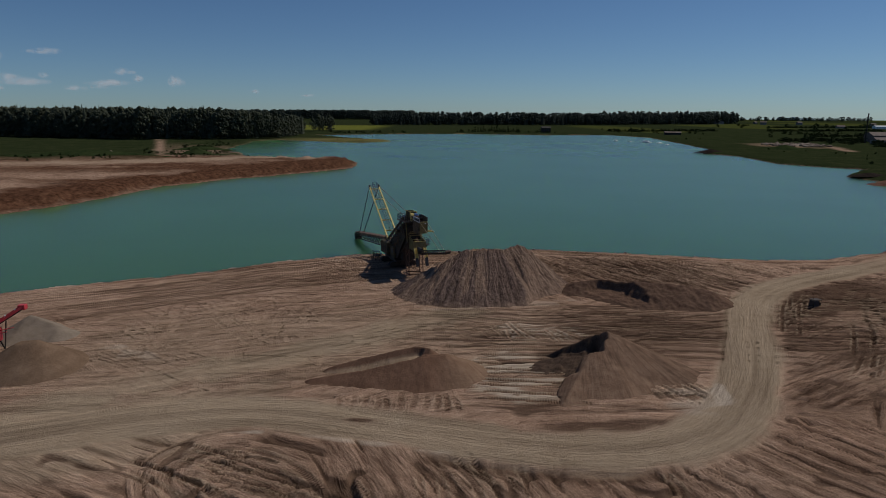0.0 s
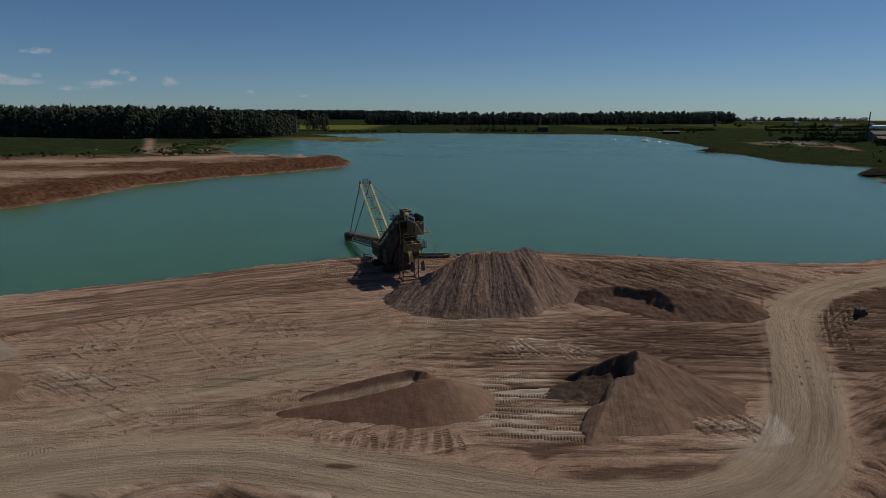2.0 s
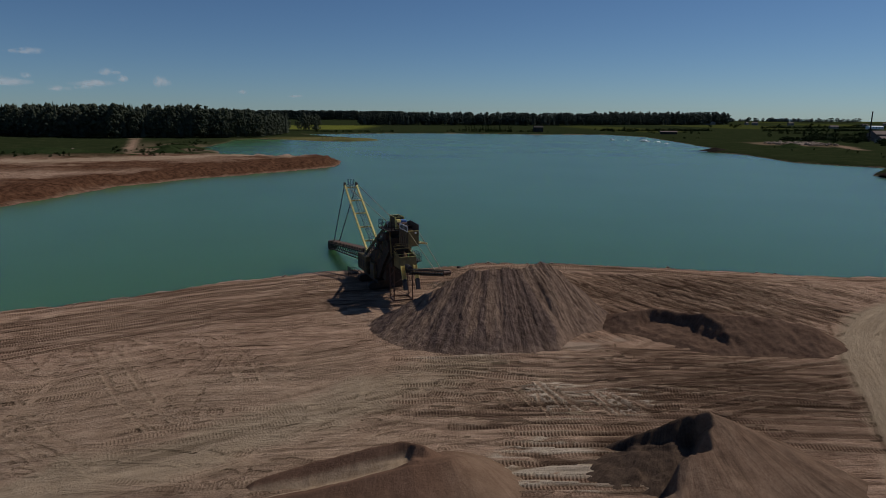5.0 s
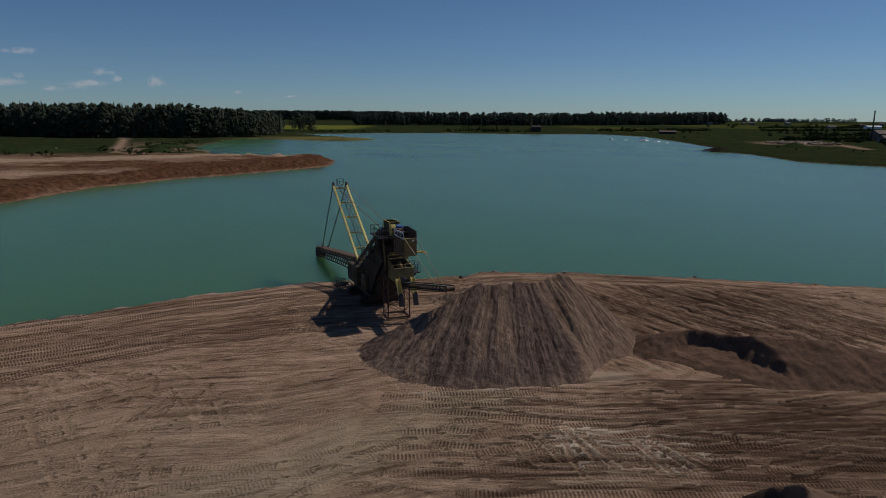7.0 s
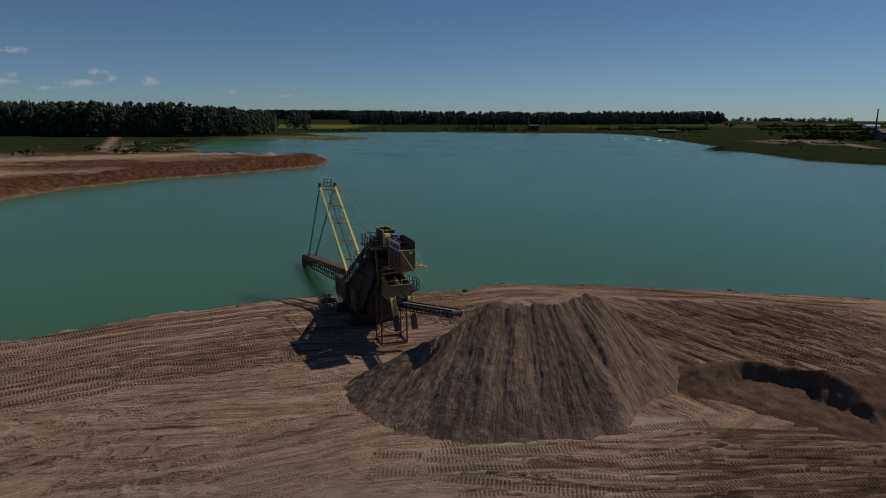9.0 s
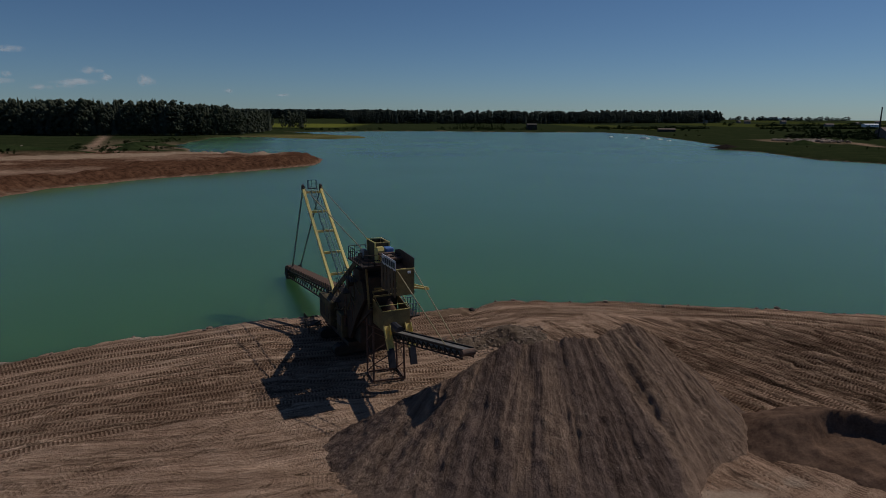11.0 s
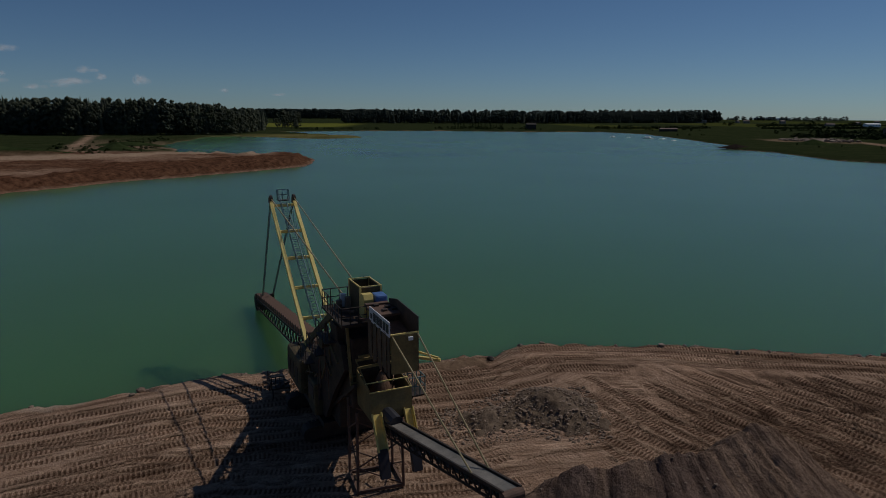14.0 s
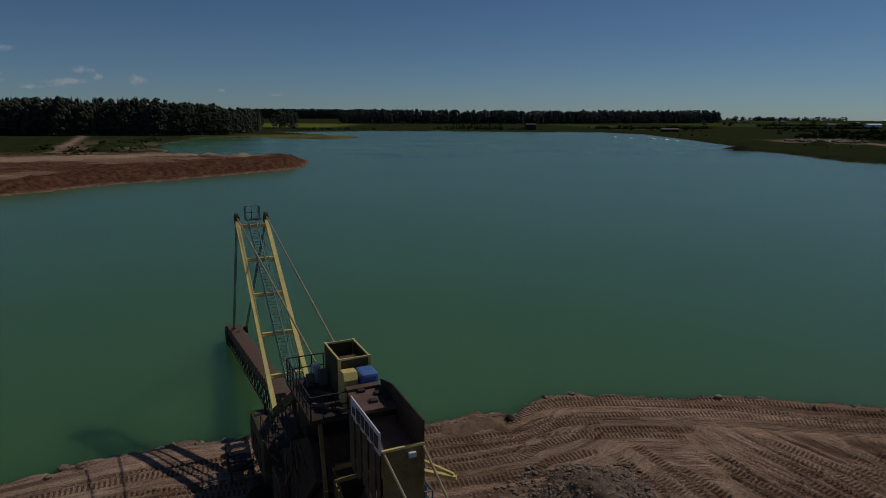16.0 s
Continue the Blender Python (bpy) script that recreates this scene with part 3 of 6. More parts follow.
for o in (-2.2, -1.4, -0.3, 0.6, 1.5, 2.4):             # smooth wheel lanes on the haul road
    rx, ry = np.array([p[0] for p in ROAD]), np.array([p[1] for p in ROAD])
    s = np.concatenate([[0], np.cumsum(np.hypot(np.diff(rx), np.diff(ry)))])
    t = np.arange(0, s[-1], 0.1)
    cx, cy = np.interp(t, s, rx), np.interp(t, s, ry)
    k = np.ones(60) / 60
    cx, cy = (np.convolve(np.pad(c, 30, "edge"), k, "valid")[: len(t)] for c in (cx, cy))
    h = np.arctan2(np.gradient(cy), np.gradient(cx))
    o2 = o + 0.3 * np.sin(t * 0.05 + o)
    lay(cx - np.sin(h) * o2, cy + np.cos(h) * o2, depth=0.03, width=0.5, tread=0.04)
onland = smooth(0.2, 1.0, D) * near
RUT *= 1 - 0.8 * road
TREAD *= 1 - 0.7 * road
Z += RUT * onland
strips = 1.3 * smooth(0.36, 0.44, vnoise(GX * 0.06, GY * 0.85 + 3 + 0.03 * GX)) * ellipse(9, 73, 6.5, 7.5, 0, 0.3) * smooth(0.02, 0, -RUT)
strips += smooth(0.42, 0.5, vnoise(GX * 0.5 + GY * 0.2, GY * 0.05)) * ellipse(13, 89, 7.5, 3.6, 0, 0.3) * smooth(0.02, 0, -RUT)
sandy_left = leftbank * 1.0
fields_left = smooth(-178, -200, GX + (GY - 430) * 0.42) * smooth(370, 400, GY + (GX + 256) * -0.25)
sand_spit = np.exp(-(((GX + 110) / 60) ** 2 + ((GY - 760) / 35) ** 2))
track_left = smooth(5, 2.5, seg_dist(GX, GY, (-186, 425), (-250, 570))[0] + 3 * vnoise(GX * 0.05, GY * 0.05))+ smooth(4, 1.5, seg_dist(GX, GY, (-250, 570), (-318, 730))[0])
yard = smooth(30, 14, np.hypot((GX - 356) * 0.8, (GY - 668) * 0.5) + (fbm(GX, GY, 18, 3) - 0.44) * 40) * 0.5
yard = np.maximum(yard, smooth(6, 3, np.minimum(seg_dist(GX, GY, (385, 690), (384, 640))[0], seg_dist(GX, GY, (384, 640), (350, 560))[0])))
scrub = smooth(0.36, 0.5, fbm(GX * 0.6, GY * 0.35, 11, 4))
pale_left = np.min([seg_dist(GX, GY, a, b)[0] for a, b in (((-330, 330), (-200, 372)), ((-200, 372), (-163, 397)), ((-163, 397), (-130, 420)), ((-130, 420), (-96, 428)))], 0)
pale_left = smooth(22, 9, pale_left + (fbm(GX * 0.5, GY, 14, 4) - 0.45) * 30)
GRASS = (1 - near) * smooth(-3, 0.5, D) * (1 - sandy_left * (1 - fields_left))
GRASS *= 1 - 0.55 * scrub * smooth(-85, -110, GX) * smooth(700, 420, GY) * (1 - fields_left)
GRASS = np.clip(GRASS * (1 - np.clip(sand_spit * 0.6, 0, 0.4)) * (1 - track_left) * (1 - yard * 0.9), 0, 1)
GRASS = np.maximum(GRASS * smooth(170, 205, GY + np.abs(GX) * 0.4), 0)
Z += fields_left * smooth(430, 400, GY + (GX + 200) * -0.2) * 4.0 * fbm(GX, GY, 30, 3)
patch = smooth(0.55, 0.6, vnoise(GX * 0.0052 + 3, GY * 0.0031)) * smooth(300, 360, GX) * smooth(600, 700, GY)
crop = patch * 0.3 + np.clip(sand_spit * 1.2, 0, 0.5) + smooth(1150, 1250, GY) * smooth(1680, 1600, GY) * smooth(-110, -170, GX)
red = leftbank * np.clip(smooth(46, 14, D + (fbm(GX, GY, 22, 4) - 0.45) * 46) + smooth(300, 330, GY) * 0.5 + 0.45 * smooth(0.42, 0.55, fbm(GX * 0.4, GY, 16, 4)), 0, 1)
red *= (1 - 0.95 * pale_left) * (1 - 0.5 * smooth(1.4, 0.5, D))
# wet soil, and at the dug face the cliff's shade put into the colour
damp_shade = np.clip(east * smooth(58, 72, GY) * (0.38 + 0.5 * smooth(0.35, 0.55, fbm(GX, GY, 8, 3))) + ellipse(62, 106, 13, 8, 20) + south * 0.22 + beyond * 0.35 + ellipse(38, 97, 16, 5, -10) * 0.5
               + ellipse(19, 60.4, 9, 1.5, 4) * 0.9 + ledge * 0.7 + ellipse(15.5, 77, 3.6, 6.5, 0) * 0.8 + ellipse(30, 91, 14, 4.5, -5) * 0.75 + ellipse(33, 81, 9, 7, 0) * 0.35 + smooth(1.2, 0.4, D) * (0.2 + 0.6 * smooth(10, 24, GX)), 0, 1) * near * (1 - road)
damp_shade = np.maximum(damp_shade, np.maximum(ellipse(-8.5, 61.2, 1.9, 0.55, -5, 0.8), ellipse(-5.2, 61.0, 1.2, 0.35, -5, 0.8)))
# rut bottoms darkened by depth to stand in for self-shadow
damp_shade = np.clip(damp_shade + np.clip(-RUT * 2.0, 0, 0.2) * near * (1 - road * 0.7), 0, 1)
lane = np.min([seg_dist(GX, GY, a, b)[0] for a, b in (((-44, 64), (-30, 73)), ((-30, 73), (-19.6, 80.1)), ((-19.6, 80.1), (-9, 89.2)), ((-9, 89.2), (4, 98)))], 0)
lane = smooth(5.0, 1.5, lane + (fbm(GX, GY, 3, 3) - 0.44) * 5) * 0.6
crumbs = smooth(0.40, 0.52, fbm(GX * 0.5, GY, 2.2, 3))
pale = np.clip(strips, 0, 1) * 0.8 + (ellipse(-41, 80, 5, 3.2, 0, 0.5) * 0.5 + ellipse(-19.3, 58.6, 2.6, 0.6, -3, 0.5) + ellipse(-6, 56.3, 7, 0.5, -12, 0.6) * 0.6 + ellipse(28, 66.5, 4.5, 3.0, 30, 0.5) * 0.55
        + ellipse(31.8, 68.2, 0.9, 3.4, -15, 0.6) + ellipse(6, 100.2, 9, 0.7, 3, 0.6) * 0.5 + ellipse(19, 104.5, 5, 1.8, 15, 0.6) * 0.4 + smooth(0.3, 0.7, D) * smooth(2.2, 1.2, D) * smooth(12, 0, GX) * 0.7) * crumbs
pale = np.clip(pale, 0, 1) * near * (1 - smooth(0.0, 0.08, FUR))
# road tone; raised rut rims also get it as a painted highlight
ATTR = {"road": np.clip(road * (1 - ellipse(-8.5, 61.2, 1.9, 0.55, -5, 0.8)) + strips + np.clip(RUT * 9, 0, 0.6) * near + ellipse(-25, 84, 34, 15, 10, 0.9) * 0.35 * near + (lane + ellipse(-40, 57, 22, 8, 18, 0.8) * 0.7) * near + pale_left * 0.55 * (1 - near), 0, 1), "grass": GRASS, "red": red, "damp_shade": damp_shade,
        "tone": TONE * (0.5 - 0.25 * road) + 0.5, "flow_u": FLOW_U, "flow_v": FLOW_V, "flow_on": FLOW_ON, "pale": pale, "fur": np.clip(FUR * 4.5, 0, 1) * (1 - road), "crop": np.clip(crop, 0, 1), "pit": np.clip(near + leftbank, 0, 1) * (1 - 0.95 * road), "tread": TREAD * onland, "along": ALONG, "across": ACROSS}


def sheet(name, gx, gy, gz, keep, material, attrs=None):
    ny, nx = gx.shape
    idx = np.arange(ny * nx).reshape(ny, nx)
    q = np.stack([idx[:-1, :-1], idx[:-1, 1:], idx[1:, 1:], idx[1:, :-1]], -1)
    k = keep[:-1, :-1] | keep[:-1, 1:] | keep[1:, 1:] | keep[1:, :-1]
    q = q[k]
    used = np.zeros(ny * nx, bool)
    used[q.ravel()] = True
    remap = np.cumsum(used) - 1
    co = np.stack([gx, gy, gz], -1).reshape(-1, 3)[used]
    me = bpy.data.meshes.new(name)
    me.vertices.add(len(co))
    me.vertices.foreach_set("co", co.astype(np.float32).ravel())
    me.loops.add(q.size)
    me.loops.foreach_set("vertex_index", remap[q].astype(np.int32).ravel())
    me.polygons.add(len(q))
    me.polygons.foreach_set("loop_start", np.arange(0, q.size, 4, dtype=np.int32))
    me.update(calc_edges=True)
    me.polygons.foreach_set("use_smooth", np.ones(len(q), bool))
    for key, v in (attrs or {}).items():
        a = me.attributes.new(key, "FLOAT", "POINT")
        a.data.foreach_set("value", v.reshape(-1)[used].astype(np.float32))
    me.materials.append(material)
    return new(name, me)


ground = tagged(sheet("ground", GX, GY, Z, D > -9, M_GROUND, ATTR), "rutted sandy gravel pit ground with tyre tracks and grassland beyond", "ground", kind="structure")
bm = bmesh.new()
vs = [bm.verts.new((x, y, WATER_Z)) for x, y in ((-420, 70), (420, 70), (420, 1150), (-420, 1150))]
bm.faces.new(vs)
me = bpy.data.meshes.new("water")
bm.to_mesh(me)
bm.free()
me.materials.append(M_WATER)
water = tagged(new("water", me), "calm milky turquoise lake water in a flooded pit", "water", kind="structure")

def height_at(x, y):
    """The ground's height under one place."""
    i, j = min(np.searchsorted(YS, y), len(YS) - 1), min(np.searchsorted(XS, x), len(XS) - 1)
    return float(Z[i, j])


# ---- mesh helpers ----
def box(bm, lo, hi, bevel=0.0):
    m = Matrix.Translation([(a + b) / 2 for a, b in zip(lo, hi)]) @ Matrix.Diagonal((*[abs(b - a) for a, b in zip(lo, hi)], 1))
    made = bmesh.ops.create_cube(bm, size=1, matrix=m)["verts"]
    if bevel:
        bmesh.ops.bevel(bm, geom=list({e for v in made for e in v.link_edges}), offset=bevel, segments=2, affect="EDGES", profile=0.6)
    return bm


def beam(bm, p, q, w, h=None, up=(0, 0, 1)):
    """A straight bar of width w and depth h from p to q."""
    p, q, h = Vector(p), Vector(q), h or w
    d = (q - p)
    y = d.normalized()
    x = y.cross(Vector(up))
    x = x.normalized() if x.length > 1e-4 else Vector((1, 0, 0))
    z = x.cross(y)
    m = Matrix((x, y, z)).transposed().to_4x4()
    m.translation = (p + q) / 2
    bmesh.ops.create_cube(bm, size=1, matrix=m @ Matrix.Diagonal((w, d.length, h, 1)))
    return bm


def tube(bm, p, q, r, n=8, r2=None):
    p, q = Vector(p), Vector(q)
    m = (q - p).to_track_quat("Z", "Y").to_matrix().to_4x4()
    m.translation = (p + q) / 2
    bmesh.ops.create_cone(bm, cap_ends=True, segments=n, radius1=r, radius2=r if r2 is None else r2, depth=(q - p).length, matrix=m)
    return bm


def prism(bm, outline, x0, x1):
    """A (y, z) outline drawn out from x0 to x1."""
    a, b = ([bm.verts.new((x, y, z)) for y, z in outline] for x in (x0, x1))
    n = len(outline)
    bm.faces.new(a), bm.faces.new(b[::-1])
    for i in range(n):
        bm.faces.new((a[i], b[i], b[(i + 1) % n], a[(i + 1) % n]))
    bmesh.ops.recalc_face_normals(bm, faces=bm.faces[:])
    return bm


def part(name, bm, material, parent=None, label=""):
    me = bpy.data.meshes.new(name)
    bm.to_mesh(me)
    bm.free()
    me.materials.append(material)
    ob = new(name, me)
    ob.parent = parent
    return tagged(ob, label)


def B():
    return bmesh.new()


def from_arrays(name, verts, faces, material, smooth_shade=False):
    me = bpy.data.meshes.new(name)
    me.from_pydata(verts.tolist() if hasattr(verts, "tolist") else verts, [], faces.tolist() if hasattr(faces, "tolist") else faces)
    if smooth_shade:
        me.polygons.foreach_set("use_smooth", np.ones(len(me.polygons), bool))
    me.materials.append(material)
    return new(name, me)


# ---- heaps ----
def pile(name, x0, x1, y0, y1, step, height, material, label, streak=None, fan=(0, 0)):
    gx, gy = np.meshgrid(np.arange(x0, x1, step), np.arange(y0, y1, step))
    z = height(gx, gy)
    attrs = {"streak": np.clip(streak(gx, gy, z), 0, 1), "fan_a": np.arctan2(gx - fan[0], fan[1] - gy) * 30, "fan_r": np.hypot(gx - fan[0], gy - fan[1]) * 0.16} if streak else None
    return tagged(sheet(name, gx, gy, np.maximum(z, -0.9), z > -0.5, material, attrs), label, "heap")


def ridge(x, y, pts, slope):
    """The height of heaps tipped along a crest line of (x, y, z) points."""
    h = np.full(x.shape, -9.0)
    for a, b in zip(pts, pts[1:]):
        d, t = seg_dist(x, y, a[:2], b[:2])
        h = np.maximum(h, a[2] + (b[2] - a[2]) * t - slope * d)
    return h


def rough(x, y, size, amount):
    return (fbm(x + 31, y + 7, size, 4) - 0.47) * amount


def gullies(x, y, cx, cy, turns, amount):
    a, r = np.arctan2(y - cy, x - cx), np.hypot(x - cx, y - cy)
    return (fbm(a * turns + rough(x, y, 3, 0.8), r * 0.08, 1, 3) - 0.47) * amount * smooth(0.5, 5, r)


def gravel_height(x, y):
    slope = 0.565 + 0.22 * smooth(14, 18, x) - 0.03 * smooth(2, -4, x)
    h = ridge(x, y, [(1.8, 112.0, 6.0), (3.8, 112.9, 7.05), (8, 113.7, 7.15), (11, 114.8, 7.05), (14.4, 116.4, 7.35)], slope)
    h = h - 0.5 * np.maximum(y - np.interp(x, (1.8, 3.8, 8, 11, 14.4), (112.0, 112.9, 113.7, 114.8, 116.4)) - 0.2, 0)
    rill = np.abs(fbm(np.arctan2(y - 126, x - 8) * 20 + rough(x, y, 2, 0.7), np.hypot(x - 8, y - 126) * 0.07, 1, 3) - 0.45)
    h = h + (np.minimum(rill, 0.09) - 0.06) * 2.2 * smooth(0.3, 2.5, h)
    return h + gullies(x, y, 8, 126, 12, 0.85) * smooth(-0.5, 2, h) + rough(x, y, 0.9, 0.45) + rough(x, y, 0.35, 0.30) - 0.05


def ramp_height(x, y):
    """A sand heap with a loading ramp driven up between two walls."""
    t = np.clip((x + 15.5) / 13.5, 0, 1)
    crest = ridge(x, y, [(-15.5, 70.6, 0.5), (-9, 71.2, 1.5), (-2.2, 72.6, 2.5), (0.3, 73.3, 2.5)], 0.52)
    crest = np.maximum(crest, ridge(x, y, [(-2, 73.2, 2.6), (0.4, 73.6, 2.5)], 0.47))
    back = ridge(x, y, [(-14, 74.0, 0.5), (-10, 75.0, 1.4), (-3.4, 75.9, 2.6), (-1.5, 75, 2.7)], 0.8)
    h = np.maximum(crest, back)
    lane = np.maximum(np.abs(y - (72.5 + 2.0 * t)) - 0.6 - 0.1 * t, 0) + np.maximum(x + 2.7, 0)
    h = np.minimum(h, 0.05 + 1.75 * t + 1.5 * lane)
    return h + rough(x, y, 2, 0.25) + rough(x, y, 0.5, 0.08)


def dug_height(x, y):
    """A broad heap with a high face dug away on its west side."""
    h = ridge(x, y, [(19.8, 77.4, 4.5), (23, 78, 4.1), (30.4, 79.5, 2.4), (34, 81, 0.9)], 0.52 + 0.35 * smooth(19.5, 17, x) - 0.12 * smooth(24, 30, x))
    spur = ridge(x, y, [(13.4, 65.2, 0.4), (16.3, 70.5, 1.9), (18.3, 74, 3.3), (20, 77, 4.3)], 0.40)
    h = np.logaddexp(h / 0.35, spur / 0.35) * 0.35 - 0.1
    edge = 19.9 + np.where(y < 77.6, 0.30 * (y - 77.6), 0.1 * (y - 77.6)) + rough(x, y, 2.2, 1.2) - 2.4 * smooth(74.0, 73.0, y) - 1.6 * smooth(71.0, 70.2, y)
    cut = 0.1 + 0.17 * (x - 14) + 0.10 * (y - 74) + rough(x, y, 1.6, 0.7) + 0.35 * smooth(0.5, 0.6, vnoise(x * 0.5 + 3, y * 0.8)) * smooth(72, 76, y)
    h = np.maximum(h, ridge(x, y, [(16.6, 78.8, 1.4), (19.6, 77.6, 4.7)], 0.85))
    wall = 78.9 - 0.28 * (x - 15) + rough(x, y, 1.8, 1.0)
    h = np.minimum(h, cut + 2.4 * np.maximum(x - edge, 0) + 2.4 * np.maximum(y - wall, 0))
    h = np.maximum(h, ridge(x, y, [(12.5, 82.6, 0.7), (15.5, 82.9, 1.2), (18.6, 81.5, 2.2)], 0.8))
    h = h - 0.55 * np.maximum(y - 77.7 + 0.3 * np.maximum(x - 20, 0), 0)
    return h + gullies(x, y, 22, 80, 6, 0.45) * smooth(0, 2, x - edge) + rough(x, y, 0.6, 0.15) - 0.1


def scooped_height(x, y):
    """A long low heap with two bites taken out by a loader."""
    h = ridge(x, y, [(24, 112, 1.7), (28.5, 111.6, 2.4), (34, 107.5, 2.9), (40, 106.5, 2.8), (44.3, 105.5, 2.3)], 0.42)
    for cx, cy, r in ((28.6, 107.2, 3.4), (31.2, 102.6, 3.2)):
        d = np.hypot((x - cx), (y - cy) * 0.9) + rough(x, y, 1.5, 1.2)
        h = np.minimum(h, 0.25 + 0.1 * d + 1.6 * np.maximum(d - r, 0))
    return h + rough(x, y, 2.5, 0.6) + rough(x, y, 0.6, 0.4) - 0.15


pile("gravel_mound", -12, 28, 96, 132, 0.125, gravel_height, M_GRAVEL_HEAP, "tall grey-brown heap of coarse gravel with gullied slopes",
     lambda x, y, z: smooth(0.43, 0.54, fbm(np.arctan2(y - 126, x - 8) * 11 + rough(x, y, 3, 0.9), np.hypot(x - 8, y - 126) * 0.05, 1, 4)) * 0.9 + smooth(0.8, 0.0, z) * 0.5, fan=(8, 126))
pile("sand_mound", -20, 9, 63, 84, 0.14, ramp_height, M_SAND_HEAP, "low brown sand heap with a loading ramp cut along its top",
     lambda x, y, z: smooth(1.1, 0.6, np.abs(y - (72.5 + 2.0 * np.clip((x + 15.5) / 13.5, 0, 1)))) * smooth(-2.3, -3.2, x) + 0.25 * smooth(-2, 3, x), fan=(-4, 84))
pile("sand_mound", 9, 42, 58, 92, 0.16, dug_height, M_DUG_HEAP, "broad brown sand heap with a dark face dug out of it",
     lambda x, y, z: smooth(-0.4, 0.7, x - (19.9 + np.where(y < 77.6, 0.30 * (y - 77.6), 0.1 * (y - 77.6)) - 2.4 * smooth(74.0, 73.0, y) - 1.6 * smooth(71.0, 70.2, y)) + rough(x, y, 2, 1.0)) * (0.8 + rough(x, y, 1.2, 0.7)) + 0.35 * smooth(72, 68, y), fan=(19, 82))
pile("soil_mound", 18, 54, 92, 122, 0.2, scooped_height, M_SOIL, "long low heap of dark brown soil with scooped bites")
pile("gravel_mound", -72, -46, 78, 100, 0.25, lambda x, y: ridge(x, y, [(-58.2, 86.6, 3.0), (-54.2, 86.0, 1.6)], 0.58) + rough(x, y, 1, 0.2), M_PALE, "pale grey screened gravel heap beside a red screener")
pile("sand_mound", -66, -40, 62, 84, 0.25, lambda x, y: np.minimum(ridge(x, y, [(-51.8, 75.2, 3.6), (-50.6, 75.3, 3.6)], 0.62), 3.2 + 0.1 * (x + 51)) + rough(x, y, 3, 0.4), M_SAND, "rounded light brown sand heap beside a red screener")
pile("rubble_mound", -3, 13, 124, 140, 0.16, lambda x, y: ridge(x, y, [(1.5, 131.3, 0.7), (4.2, 132.3, 0.8), (7.2, 133.4, 1.6)], 0.38) + rough(x, y, 1.2, 0.8) + rough(x, y, 0.4, 0.5) - 0.1, M_GRAVEL, "low heap of coarse grey stones beside the dredger")
pile("earth_bank", -2.6, 4.2, 139, 146.5, 0.16, lambda x, y: ridge(x, y, [(-1, 142.3, 0.25), (2.2, 143.3, 0.3)], 0.3) + rough(x, y, 0.9, 0.5) + rough(x, y, 0.3, 0.2), M_SAND, "small crumbling sand hump on the water's edge")


def stones(name, spots, sizes, material, label):
    """Loose angular stones, each one a squashed and turned lump."""
    bm = bmesh.new()
    bmesh.ops.create_icosphere(bm, subdivisions=1, radius=1)
    base, faces = np.array([v.co[:] for v in bm.verts]), np.array([[v.index for v in f.verts] for f in bm.faces])
    bm.free()
    vs, fs = [], []
    for i, ((x, y, z), s) in enumerate(zip(spots, sizes)):
        v = base * (1 + RNG.uniform(-0.3, 0.3, (len(base), 1))) * s * np.array([1, RNG.uniform(0.6, 1), RNG.uniform(0.4, 0.75)])
        a = RNG.uniform(0, 6.3)
        r = np.array([[math.cos(a), -math.sin(a), 0], [math.sin(a), math.cos(a), 0], [0, 0, 1]])
        vs.append(v @ r.T + (x, y, z + s * 0.2))
        fs.append(faces + i * len(base))
    return tagged(from_arrays(name, np.concatenate(vs), np.concatenate(fs), material), label, "stones", kind="stuff")


def strew(n, x0, x1, y0, y1, height, lo, hi, test=None):
    spots, sizes = [], []
    while len(spots) < n:
        x, y = RNG.uniform(x0, x1), RNG.uniform(y0, y1)
        z = float(height(np.array([x]), np.array([y]))[0])
        if test is None or test(x, y, z):
            spots.append((x, y, max(z, height_at(x, y))))
            sizes.append(lo * (hi / lo) ** (RNG.random() ** 2.5))
    return spots, sizes


stones("loose_stones", *strew(1400, -10, 25, 98, 118, gravel_height, 0.03, 0.10, lambda x, y, z: z > -0.9), M_STONE, "loose grey stones on the gravel heap and round its foot")
stones("rubble_stones", *strew(2600, -2, 11, 127, 137, lambda x, y: ridge(x, y, [(1.5, 131.3, 0.7), (4.2, 132.3, 0.8), (7.2, 133.4, 1.6)], 0.38), 0.035, 0.2, lambda x, y, z: z > -0.6), M_STONE, "broken grey stones strewn beside the dredger")
spots = []
for i in range(420):
    x = RNG.uniform(-60, 60)
    y = float(np.interp(x, SHORE_X, SHORE_Y)) - abs(RNG.normal(0.2, 0.8))
    spots.append((x, y, height_at(x, y)))
stones("shore_stones", spots, [0.06 + 0.3 * RNG.random() ** 4 for _ in spots], M_STONE, "scattered dark stones and clods along the water's edge")

rock = B()
bmesh.ops.create_icosphere(rock, subdivisions=2, radius=0.45)
for v in rock.verts:
    v.co = Vector((v.co.x * 1.1, v.co.y * 0.8, v.co.z * 0.75)) * (0.85 + 0.35 * noise.noise(v.co * 2.1))
boulder = part("boulder", rock, M_STEEL, None)
boulder.matrix_world = pose(3.8, 143.9, 0.05, 8, 12, 30)
tagged(boulder, "dark angular boulder at the water's edge", "boulder")

# ---- bucket chain dredger ----
dredger = tagged(new("bucket_chain_dredger"), "dirty yellow bucket chain dredger on the bank, boom over the lake", "dredger")
